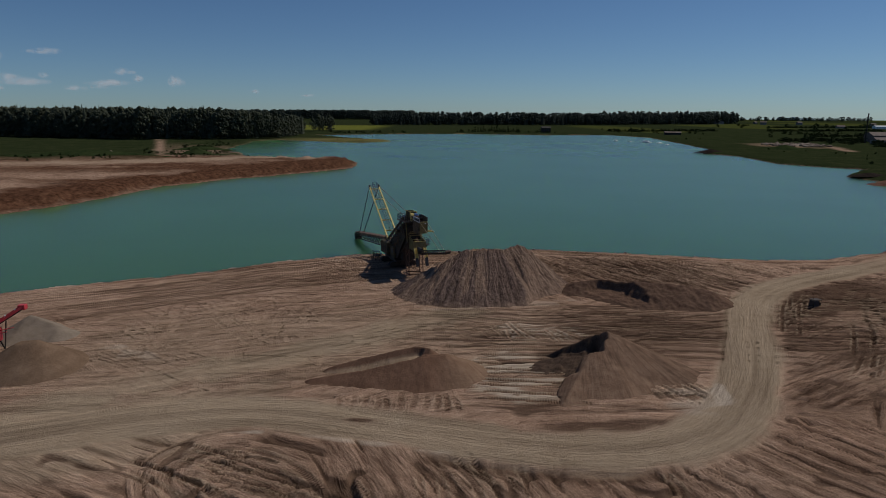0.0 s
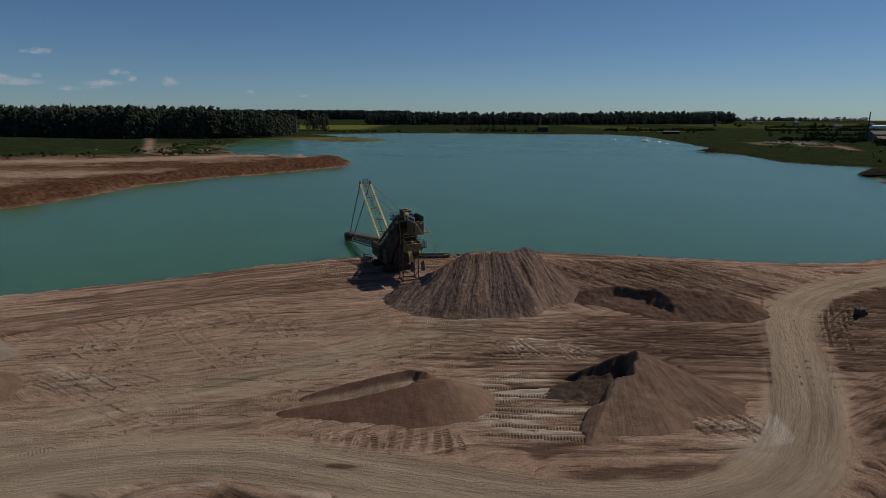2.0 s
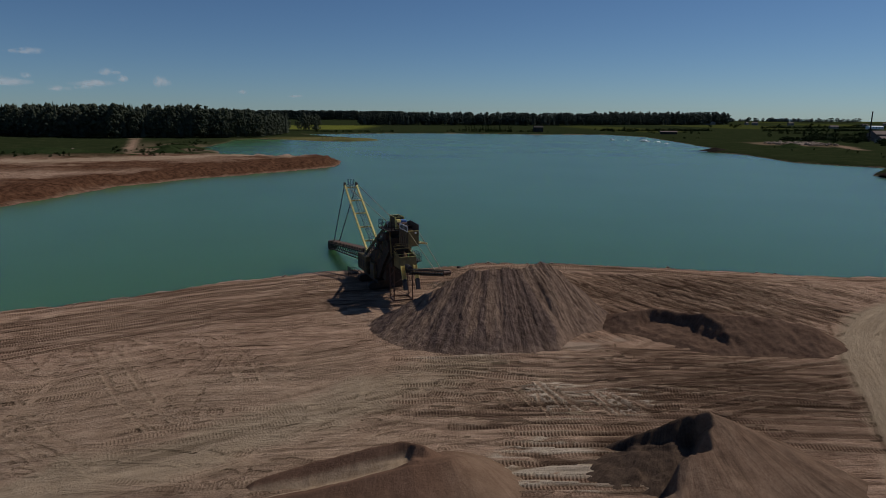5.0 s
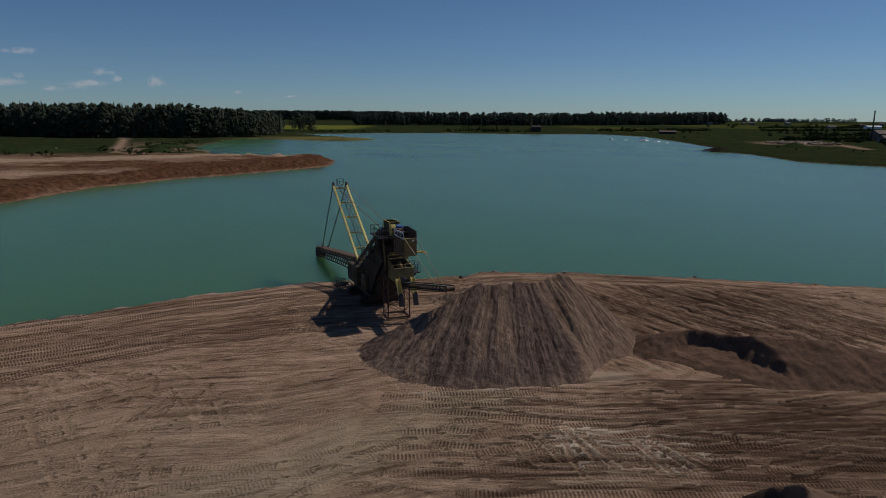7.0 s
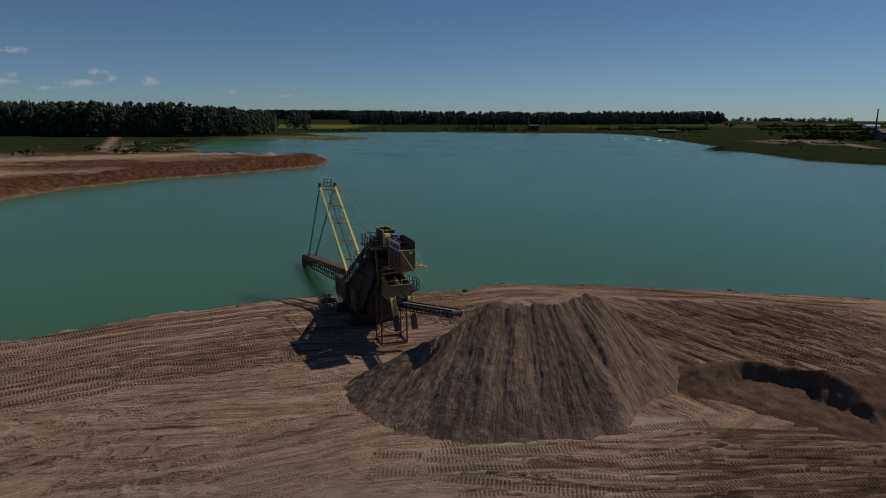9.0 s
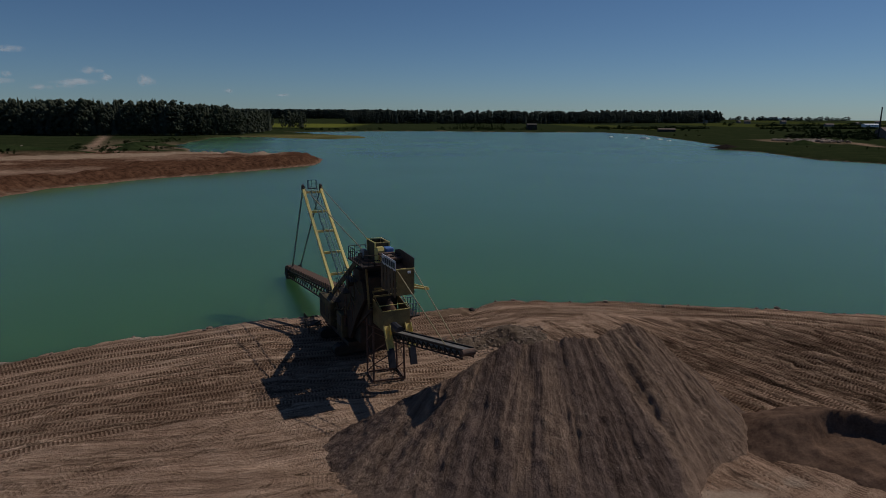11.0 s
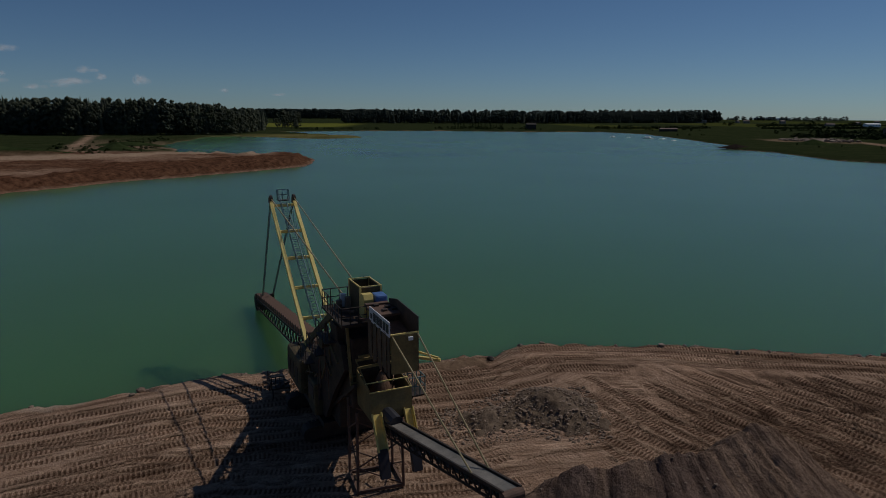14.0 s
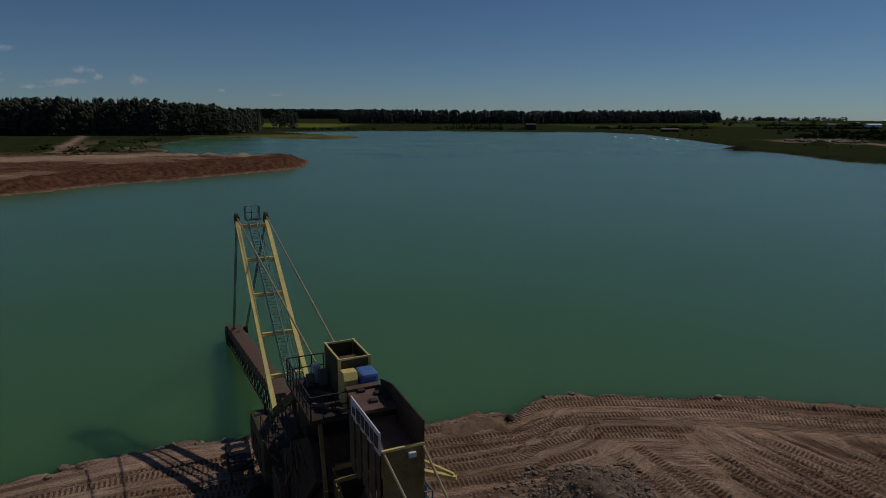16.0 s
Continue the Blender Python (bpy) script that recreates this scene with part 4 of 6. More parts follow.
dredger.matrix_world = pose(-6.5, 127, 0, 0, 0, 23)


def dpart(name, bm, mat, label="", parent=None):
    return part(name, bm, mat, parent or dredger, label)


def railing(parent, pts, height=1.0, r=0.03, posts=3, mat=None, label=""):
    """Posts and two rails along a line of foot points, each a part of parent."""
    for a, b in zip(pts, pts[1:]):
        a, b = Vector(a), Vector(b)
        for k in range(posts + 1):
            p = a.lerp(b, k / posts)
            part("rail_post", tube(B(), p, p + Vector((0, 0, height)), r, 6), mat, parent)
        for h in (height, height * 0.5):
            part("rail", tube(B(), a + Vector((0, 0, h)), b + Vector((0, 0, h)), r, 6), mat, parent, label)


# two crawlers, set along the bank
for v in (3.1, 8.6):
    cr = dpart("crawler", prism(B(), [(v, 0.25), (v, 0.85), (v + 0.12, 1.05), (v + 0.93, 1.05), (v + 1.05, 0.85), (v + 1.05, 0.25), (v + 0.93, 0.06), (v + 0.12, 0.06)], -3.0, 1.9), M_STEEL)
    for i in range(18):
        u = -2.95 + i * 0.28
        for z in (0.03, 1.07):
            part("track_shoe", box(B(), (u, v - 0.05, z - 0.035), (u + 0.2, v + 1.1, z + 0.035), 0.015), M_STEEL, cr)
    for u in (-3.0, 1.9):
        part("sprocket", tube(B(), (u, v + 0.05, 0.55), (u, v + 1.0, 0.55), 0.5, 14), M_STEEL, cr)
dpart("chassis", box(box(B(), (-2.2, 2.6, 1.05), (1.5, 10.2, 1.5), 0.04), (-1.8, 4.0, 0.7), (1.1, 8.7, 1.1)), M_STEEL)
dpart("turntable", tube(B(), (-0.3, 6.4, 1.5), (-0.3, 6.4, 1.8), 1.6, 28), M_STEEL)

# machine house and cabin on the turntable
house = dpart("machine_house", box(B(), (-2.75, 7.2, 1.75), (-0.3, 11.8, 4.4), 0.28), M_GRIME_SHADE, "dirty yellow machine house with rounded edges, darkened for shade")
part("machine_house", box(B(), (0.25, 6.6, 1.75), (1.75, 11.6, 4.4), 0.2), M_GRIME_SHADE, dredger)
for v in (7.9, 9.2, 10.5):
    part("louvre", box(B(), (-2.79, v, 2.4), (-2.73, v + 0.9, 3.7), 0.02), M_STEEL, house)
part("roof_pipe", tube(B(), (-1.9, 10.9, 4.35), (-1.9, 10.9, 5.1), 0.1, 10), M_STEEL, house)
cabin = dpart("cabin", box(B(), (-2.6, 3.4, 1.75), (-1.2, 5.4, 4.1), 0.12), M_GRIME_SHADE, "dirty yellow operator cabin, darkened for shade")
for lo, hi in (((-2.35, 3.36, 2.9), (-1.45, 3.42, 3.8)), ((-2.64, 3.7, 2.9), (-2.58, 5.1, 3.8))):
    part("window", box(B(), lo, hi, 0.02), M_INK, cabin)
for v in (0.8, 4.2):
    dpart("counterweight", box(B(), (-1.1, v + 1.2, 1.8), (0.9, v + 3.2, 3.2), 0.08), M_STEEL)

# sloping tower in which the chain runs up to the head
for u in (-1.45, 1.05):
    g = B()
    beam(g, (u, 10.9, 4.3), (u, 0.4, 10.6), 0.16, 0.5)
    beam(g, (u, 10.4, 2.2), (u, -0.6, 8.6), 0.16, 0.4)
    dpart("side_girder", g, M_GRIME_SHADE)
    for i in range(8):
        t, t2 = i / 8, (i + 1) / 8
        a, b = Vector((u, 10.9, 4.3)).lerp(Vector((u, 0.4, 10.6)), t), Vector((u, 10.4, 2.2)).lerp(Vector((u, -0.6, 8.6)), t2)
        dpart("brace", beam(B(), a, b, 0.09), M_STEEL)
        dpart("brace", beam(B(), a, Vector((u, 10.4, 2.2)).lerp(Vector((u, -0.6, 8.6)), t), 0.09), M_STEEL)
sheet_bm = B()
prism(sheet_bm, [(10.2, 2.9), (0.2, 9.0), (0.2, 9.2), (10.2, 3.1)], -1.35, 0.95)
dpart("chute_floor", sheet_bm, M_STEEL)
# sheets added so that the tower casts a solid shadow
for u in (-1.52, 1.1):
    dpart("side_sheet", prism(B(), [(7.4, 5.3), (1.2, 8.9), (0.2, 8.4), (0.6, 5.2), (3.2, 2.8), (6.4, 2.9)], u, u + 0.04), M_STEEL, "dark steel sheet added to make the cast shadow solid")
for u in (-1.7, 1.25):
    dpart("prop", beam(B(), (u, 4.6, 1.6), (u, -0.4, 9.6), 0.22), M_GRIME_SHADE)
    dpart("prop", beam(B(), (u, 4.0, 1.6), (u, 3.2, 8.6), 0.2), M_GRIME_SHADE)
    dpart("prop", beam(B(), (u, 3.6, 1.9), (u, -3.4, 6.6), 0.2), M_STEEL)
    dpart("prop", beam(B(), (u, -2.6, 6.3), (u, -1.8, 10.1), 0.16), M_DULL)
for i in range(5):
    v, z = 0.6 + i * 1.5, 7.9 - i * 0.9
    dpart("hanging_rubber_sheet", box(B(), (-1.62 - 0.03 * (i % 2), v, z - 1.7 + 0.3 * (i % 2)), (-1.56, v + 1.3, z + 0.3), 0.02), M_CURTAIN)
dpart("gearbox", box(B(), (-2.1, -0.9, 8.5), (-1.3, 0.5, 9.6), 0.1), M_STEEL)
dpart("motor", tube(B(), (-2.6, 1.2, 8.0), (-1.5, 1.2, 8.0), 0.4, 16), M_STEEL)
dpart("drum", tube(B(), (-1.2, 0.0, 9.6), (0.9, 0.0, 9.6), 0.75, 18), M_STEEL)
for k in range(5):
    hose = B()
    for i in range(10):
        f = lambda t: Vector((-1.75 - 0.25 * math.sin(t * 3.1 + k), 2.4 + k * 0.9 - t * 2.6, 8.6 - k * 0.75 - 2.3 * t - 1.1 * math.sin(t * math.pi)))
        tube(hose, f(i / 10), f((i + 1) / 10), 0.045, 6)
    dpart("hose", hose, M_INK)

# closed casing under the head, added to block light and solidify the shadow
# shade put into the colour: left side dark, right side yellow
dpart("casing", prism(B(), [(9.4, 3.4), (0.6, 8.8), (-1.6, 8.6), (-2.3, 7.2), (0.2, 4.8), (2.6, 1.9), (9.4, 1.9)], -2.05, -1.75), M_STEEL, "steel casing on the shaded side, darkened for shade")
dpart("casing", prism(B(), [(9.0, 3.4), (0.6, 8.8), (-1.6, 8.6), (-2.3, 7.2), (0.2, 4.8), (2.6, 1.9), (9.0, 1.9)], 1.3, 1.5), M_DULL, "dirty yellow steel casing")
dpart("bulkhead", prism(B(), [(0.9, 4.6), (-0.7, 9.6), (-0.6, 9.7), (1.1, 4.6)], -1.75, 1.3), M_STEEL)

# dark bulk added behind the hopper to close gaps in the cast shadow
dpart("drum_housing", box(B(), (-1.6, -2.4, 4.6), (1.1, 1.4, 9.2), 0.15), M_STEEL, "dark housing round the head drum, added to fill the shadow")
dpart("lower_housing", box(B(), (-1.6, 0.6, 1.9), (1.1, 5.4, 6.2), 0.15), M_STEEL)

# pipes, struts and chains on the dark flank of the tower
random.seed(21)
for i in range(26):
    t = random.random()
    v, z = 8.6 - 9.0 * t, 2.6 + 5.6 * t + random.uniform(-1.2, 0.6)
    a = Vector((-2.1 - random.uniform(0.02, 0.3), v, max(z, 1.9)))
    b = a + Vector((random.uniform(-0.2, 0.1), random.uniform(-1.8, 1.8), random.uniform(-1.6, 1.2)))
    b.z = max(b.z, 1.7)
    if i % 3 == 0:
        dpart("pipe", tube(B(), a, b, 0.07, 8), M_GRIME_SHADE)
    elif i % 3 == 1:
        dpart("strut", beam(B(), a, b, 0.12), M_GRIME_SHADE)
    else:
        dpart("chain", tube(B(), a, Vector((a.x, a.y, max(a.z - 2.2, 1.7))), 0.035, 6), M_RUST)
for v, z in ((6.4, 4.9), (3.4, 6.6), (0.6, 8.4)):
    walk_way = dpart("walkway", box(B(), (-2.75, v - 1.2, z), (-2.06, v + 1.2, z + 0.06)), M_STEEL)
    railing(walk_way, [(-2.72, v - 1.2, z + 0.06), (-2.72, v + 1.2, z + 0.06)], 1.0, 0.025, 3, M_STEEL)

# bucket boom into the lake, with its chain of buckets
P0, P1 = Vector((-0.25, 10.4, 4.15)), Vector((-0.35, 38.6, 0.75))
boom = dpart("bucket_boom", B(), M_STEEL, "dark lattice boom that carries the bucket chain")
axis_v = (P1 - P0)
drop = Vector((0, 0, -1.25))
for s in (-0.62, 0.62):
    o = Vector((s, 0, 0))
    part("chord", beam(B(), P0 + o, P1 + o, 0.14, 0.18), M_STEEL, boom)
    part("chord", beam(B(), P0 + o + drop * 1.3, P1 + o + drop * 0.75, 0.14, 0.18), M_RUST, boom)
    for i in range(22):
        a, b = P0 + axis_v * (i / 22) + o, P0 + axis_v * ((i + 1) / 22) + o + drop * (1.3 - 0.55 * (i + 1) / 22)
        part("lattice_bar", beam(B(), a, b, 0.07), M_STEEL, boom)
        part("lattice_bar", beam(B(), b, b - drop * (1.3 - 0.55 * (i + 1) / 22), 0.07), M_STEEL, boom)
part("tip_wheel", tube(B(), P1 + Vector((-0.75, 0, -0.45)), P1 + Vector((0.75, 0, -0.45)), 0.85, 20), M_STEEL, boom)
for k in range(12):
    a = math.tau * k / 12
    c = P1 + Vector((0, math.cos(a) * 0.95, -0.45 + math.sin(a) * 0.95))
    part("wheel_tooth", box(B(), c - Vector((0.7, 0.09, 0.09)), c + Vector((0.7, 0.09, 0.09))), M_RUST, boom)
bucket = B()
prism(bucket, [(-0.34, 0.0), (0.30, 0.02), (0.36, 0.2), (0.16, 0.62), (-0.24, 0.42)], -0.6, 0.6)
bmesh.ops.bevel(bucket, geom=bucket.edges[:], offset=0.02, segments=1, affect="EDGES")
first = None
for i in range(27):
    c = P0 + axis_v * ((i + 0.4) / 27) + Vector((0, 0, 0.1))
    if first is None:
        first = part("bucket", bucket, M_RUST, boom)
        ob = first
    else:
        ob = new("bucket", first.data)
        ob.parent = boom
    ob.matrix_basis = Matrix.Translation(c) @ Matrix.Rotation(math.atan2(axis_v.z, axis_v.y), 4, "X")

# leaning mast with its ladder
F0, F1 = (Vector((-1.4, 10.4, 4.5)), Vector((0.98, 10.4, 4.5))), (Vector((-1.17, 24.6, 14.2)), Vector((1.05, 24.6, 14.2)))
mast = dpart("mast", B(), M_YELLOW, "yellow two-legged mast leaning over the water")
for a, b in zip(F0, F1):
    part("mast_leg", beam(B(), a, b, 0.3, 0.34), M_YELLOW, mast)
    part("pulley", tube(B(), b + Vector((-0.12, 0.05, 0.3)), b + Vector((0.12, 0.05, 0.3)), 0.34, 16), M_STEEL, mast)
    part("pulley_bracket", box(B(), b + Vector((-0.2, -0.2, -0.15)), b + Vector((0.2, 0.25, 0.4)), 0.04), M_RUST, mast)
for t in (0.965, 0.755, 0.555, 0.35, 0.155):
    a, b = F0[0].lerp(F1[0], t), F0[1].lerp(F1[1], t)
    part("crossbar", beam(B(), a, b, 0.24, 0.26), M_YELLOW, mast)
    for q, s in ((a, 1), (b, -1)):
        part("gusset", beam(B(), q + Vector((0.1 * s, 0, -0.02)), q + Vector((0.42 * s, 0, -0.02)), 0.34, 0.05), M_YELLOW, mast)
ladder = part("ladder", B(), M_GREEN, mast, "green-grey steel ladder")
L0, L1 = F0[0].lerp(F0[1], 0.55) + (F1[0] - F0[0]) * 0.1, F1[0].lerp(F1[1], 0.5)
up = Vector((0, -0.3, 0.42))
for s in (-0.3, 0.3):
    o = Vector((s, 0, 0)) + up * 0.35
    part("stile", beam(B(), L0 + o, L1 + o, 0.09, 0.1), M_GREEN, ladder)
    part("hand_rail", tube(B(), L0 + Vector((s * 1.3, 0, 0)) + up * 1.7, L1 + Vector((s * 1.3, 0, 0)) + up * 1.7, 0.025, 6), M_GREEN, ladder)
    for i in range(7):
        c = L0.lerp(L1, (i + 0.5) / 7) + Vector((s * 1.2, 0, 0))
        part("rail_post", tube(B(), c + up * 0.3, c + up * 1.7, 0.022, 6), M_GREEN, ladder)
for i in range(52):
    c = L0.lerp(L1, (i + 0.5) / 52) + up * 0.35
    part("rung", tube(B(), c - Vector((0.3, 0, 0)), c + Vector((0.3, 0, 0)), 0.022, 5), M_GREEN, ladder)
top = part("top_platform", box(B(), (-0.55, 24.2, 14.28), (0.6, 25.1, 14.34)), M_STEEL, mast)
railing(top, [(-0.5, 24.3, 14.3), (-0.5, 25.0, 14.3), (0.55, 25.0, 14.3), (0.55, 24.3, 14.3)], 1.0, 0.03, 2, mat=M_GREEN)

# ropes: mast to boom, and back to the head
for s, t in ((-1.2, -0.62), (1.05, 0.5)):
    for k in range(3):
        dpart("rope", tube(B(), (s + 0.07 * k, 24.75, 14.5), (t + 0.08 * k, 36.6, 1.2), 0.03, 5), M_ROPE)
    dpart("pulley_block", box(B(), (t - 0.14, 36.4, 1.05), (t + 0.3, 36.8, 1.75), 0.06), M_STEEL)
dpart("stay_rope", tube(B(), (-1.17, 24.5, 14.5), (-0.95, 1.2, 10.9), 0.055, 6), M_STRAND)
dpart("stay_rope", tube(B(), (1.05, 24.5, 14.5), (0.25, 0.4, 10.9), 0.055, 6), M_STRAND)

# head platform
deck = dpart("head_platform", box(B(), (-2.35, -3.0, 10.15), (0.75, 1.6, 10.3)), M_STEEL)
railing(deck, [(-0.6, 1.5, 10.3), (-2.3, 1.5, 10.3), (-2.3, -0.4, 10.3)], 1.1, mat=M_STEEL)
railing(deck, [(-2.3, -0.9, 10.3), (-2.3, -2.9, 10.3), (-0.75, -2.9, 10.3)], 1.0, mat=M_STEEL)
cage = dpart("open_top_cage", B(), M_DULL, "open dirty yellow steel cage")
for a, b in (((-0.62, -1.3), (0.72, -1.3)), ((-0.62, 0.95), (0.72, 0.95)), ((-0.62, -1.3), (-0.62, 0.95)), ((0.72, -1.3), (0.72, 0.95))):
    lo, hi = (min(a[0], b[0]) - 0.02, min(a[1], b[1]) - 0.02), (max(a[0], b[0]) + 0.02, max(a[1], b[1]) + 0.02)
    part("sheet", box(B(), (*lo, 10.3), (*hi, 11.98)), M_GRIME_SHADE, cage)
    part("rim", beam(B(), (*a, 12.05), (*b, 12.05), 0.07, 0.07), M_YELLOW, cage)
for x in (-0.62, 0.72):
    for y in (-1.3, 0.95):
        part("corner_post", box(B(), (x - 0.06, y - 0.06, 10.3), (x + 0.06, y + 0.06, 12.1)), M_YELLOW, cage)
dpart("winch_drum", tube(B(), (-0.3, -0.2, 11.4), (0.5, -0.2, 11.4), 0.35, 14), M_RUST)
dpart("motor_cover", prism(B(), [(-2.35, 10.3), (-2.35, 11.5), (-2.2, 11.8), (-1.75, 11.8), (-1.6, 11.6), (-1.6, 10.3)], -0.72, -0.12), M_YELLOW, "yellow motor cover")
dpart("tarpaulin", box(B(), (-0.02, -2.6, 10.3), (0.72, -1.55, 11.75), 0.12), M_BLUE, "blue tarpaulin over a motor")
for u, v, z in ((-1.3, 0.7, 11.15), (-1.1, 0.25, 11.05), (-1.65, 0.4, 10.85)):
    dpart("control_box", box(B(), (u, v, 10.3), (u + 0.35, v + 0.3, z), 0.03), M_SIGN if z > 11.1 else M_PALE, "pale grey control box")
for u, v in ((-1.9, -1.6), (-1.2, -2.3), (-1.5, -0.4)):
    dpart("rope_guide", beam(B(), (u, v, 10.4), (u + 0.5, v - 0.9, 10.55), 0.12), M_RUST)

# discharge box with its sign board
bx = dpart("discharge_box", B(), M_DULL, "tall dirty yellow discharge box")
part("front_sheet", box(B(), (-0.92, -7.55, 8.75), (0.62, -7.45, 10.95), 0.02), M_DULL, bx)
part("front_rim", beam(B(), (-0.95, -7.5, 10.98), (0.65, -7.5, 10.98), 0.1, 0.08), M_YELLOW, bx)
part("floor_sheet", prism(B(), [(-7.45, 10.3), (-4.6, 10.75), (-4.6, 10.85), (-7.45, 10.4)], -0.88, 0.58), M_RUST, bx, "rust-brown floor of the box")
part("back_sheet", box(B(), (-0.88, -4.7, 8.75), (0.58, -4.6, 11.3)), M_STEEL, bx)
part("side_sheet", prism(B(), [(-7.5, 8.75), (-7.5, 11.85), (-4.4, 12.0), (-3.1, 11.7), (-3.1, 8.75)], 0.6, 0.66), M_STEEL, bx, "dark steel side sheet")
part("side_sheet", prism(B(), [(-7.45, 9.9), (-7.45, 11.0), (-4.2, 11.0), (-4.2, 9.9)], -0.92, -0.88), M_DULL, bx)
for i in range(9):
    v = -7.35 + i * 0.4
    part("curtain_strip", box(B(), (-0.98 - 0.05 * (i % 2), v, 8.5 + 0.12 * (i % 3)), (-0.94 - 0.05 * (i % 2), v + 0.37, 10.95), 0.015), M_CURTAIN, bx)
lid = part("lid", box(B(), (-0.85, -5.0, 11.2), (0.6, -3.15, 11.36), 0.03), M_RUST, bx, "rust-brown lid")
part("lid", box(B(), (-0.85, -3.1, 11.3), (0.6, -2.75, 11.46), 0.03), M_RUST, bx)
for u, v in ((-0.45, -3.4), (0.1, -3.9), (-0.3, -4.5), (0.3, -4.4)):
    part("hatch", box(B(), (u, v, 11.34), (u + 0.3, v + 0.28, 11.47), 0.03), M_STEEL, lid)
lampb = part("floodlight", box(B(), (0.0, -7.68, 10.6), (0.28, -7.56, 10.8), 0.03), M_SIGN, bx, "white floodlight")
sign = part("sign_board", box(B(), (-1.03, -7.5, 10.85), (-0.98, -4.2, 11.7)), M_SIGN, bx, "white sign board with dark shapes")
for v0, w in ((-4.75, 0.34), (-5.35, 0.42), (-5.85, 0.4), (-6.38, 0.44), (-6.88, 0.4), (-7.38, 0.42)):
    part("sign_shape", box(B(), (-1.042, v0, 11.02 if w > 0.35 else 11.08), (-1.03, v0 + w, 11.52 if w > 0.35 else 11.38)), M_INK, sign)
part("arm", beam(B(), (0.6, -5.3, 8.85), (2.25, -6.9, 8.85), 0.16), M_YELLOW, bx, "yellow side arm")
part("arm", beam(B(), (0.6, -3.4, 8.95), (2.2, -6.8, 8.95), 0.1), M_YELLOW, bx)

# receiving hopper, chutes and stand
hop = dpart("receiving_hopper", B(), M_DULL, "dirty yellow receiving hopper heaped with dark sand")
part("front_sheet", prism(B(), [(-5.1, 6.7), (-5.3, 5.1), (-5.22, 5.05), (-5.02, 6.7)], -1.3, 1.15), M_DULL, hop)
part("side_sheet", prism(B(), [(-5.1, 6.7), (-5.3, 5.0), (-2.6, 5.0), (-2.2, 7.3)], -1.34, -1.28), M_DULL, hop)
part("side_sheet", prism(B(), [(-5.1, 6.7), (-5.3, 5.0), (-2.6, 5.0), (-2.2, 7.3)], 1.14, 1.2), M_DULL, hop)
part("bottom_sheet", box(B(), (-1.3, -5.25, 4.95), (1.15, -2.4, 5.03)), M_STEEL, hop)
for v, z in ((-5.1, 6.75), (-4.4, 7.05), (-3.2, 7.6), (-2.3, 7.9)):
    part("rim", beam(B(), (-1.4, v, z), (1.25, v, z), 0.06, 0.06), M_YELLOW, hop)
for u in (-1.36, 1.2):
    part("rim", beam(B(), (u, -5.1, 6.75), (u, -2.3, 7.9), 0.06), M_DULL, hop)
part("sand_load", tube(B(), (-0.1, -3.5, 5.1), (-0.1, -3.5, 7.3), 1.25, 18, 0.1), M_SOIL, hop)
for s in (-1, 1):
    c = -0.08 + s * 0.98
    chute = part("chute", B(), M_DULL, hop)
    part("chute_back", beam(B(), (c, -5.2, 5.5), (c, -6.3, 3.6), 0.5, 0.05), M_YELLOW, chute, "yellow chute back")
    for k in (-0.27, 0.27):
        part("chute_side", beam(B(), (c + k, -5.3, 5.55), (c + k, -6.4, 3.65), 0.05, 0.3), M_YELLOW, chute)
    part("rubber_sleeve", beam(B(), (c, -6.25, 3.75), (c, -6.75, 2.2), 0.56, 0.34), M_INK, chute, "black rubber sleeve")
stand = dpart("stand", B(), M_RUST, "rust-brown braced stand under the hopper")
feet = [(-1.95, -4.25), (0.85, -4.65), (-1.75, -1.9), (1.05, -2.2)]
for x, y in feet:
    part("post", tube(B(), (x, y, 0.05), (x * 0.95, y + 0.2, 5.2), 0.09, 8), M_RUST, stand)
for a, b in ((0, 1), (2, 3), (0, 2), (1, 3)):
    pa, pb = feet[a], feet[b]
    part("foot_beam", beam(B(), (*pa, 0.12), (*pb, 0.12), 0.16), M_RUST, stand)
    for i in range(3):
        z = 0.2 + i * 1.5
        q, r = (pa, pb) if i % 2 else (pb, pa)
        part("brace", beam(B(), (*q, z), (*r, z + 1.5), 0.07), M_RUST, stand)
side = dpart("side_platform", box(B(), (1.25, -4.6, 5.75), (2.35, -2.6, 5.85)), M_STEEL)
railing(side, [(1.3, -4.6, 5.85), (2.3, -4.6, 5.85), (2.3, -2.6, 5.85), (1.3, -2.6, 5.85)], 1.15, 0.035, mat=M_GREEN)
part("bracket", beam(B(), (1.2, -3.6, 4.6), (2.3, -3.6, 5.75), 0.12), M_STEEL, side)
for i in range(7):
    dpart("tread_plate", box(B(), (-1.8, -1.2 - i * 0.28, 8.3 - i * 0.3), (-1.05, -0.98 - i * 0.28, 8.34 - i * 0.3)), M_DULL)
for z, v in ((8.4, -3.4), (8.0, -2.9), (7.6, -3.2)):
    dpart("cross_tie", beam(B(), (-1.5, v, z), (1.2, v - 0.1, z + 0.1), 0.14), M_DULL)

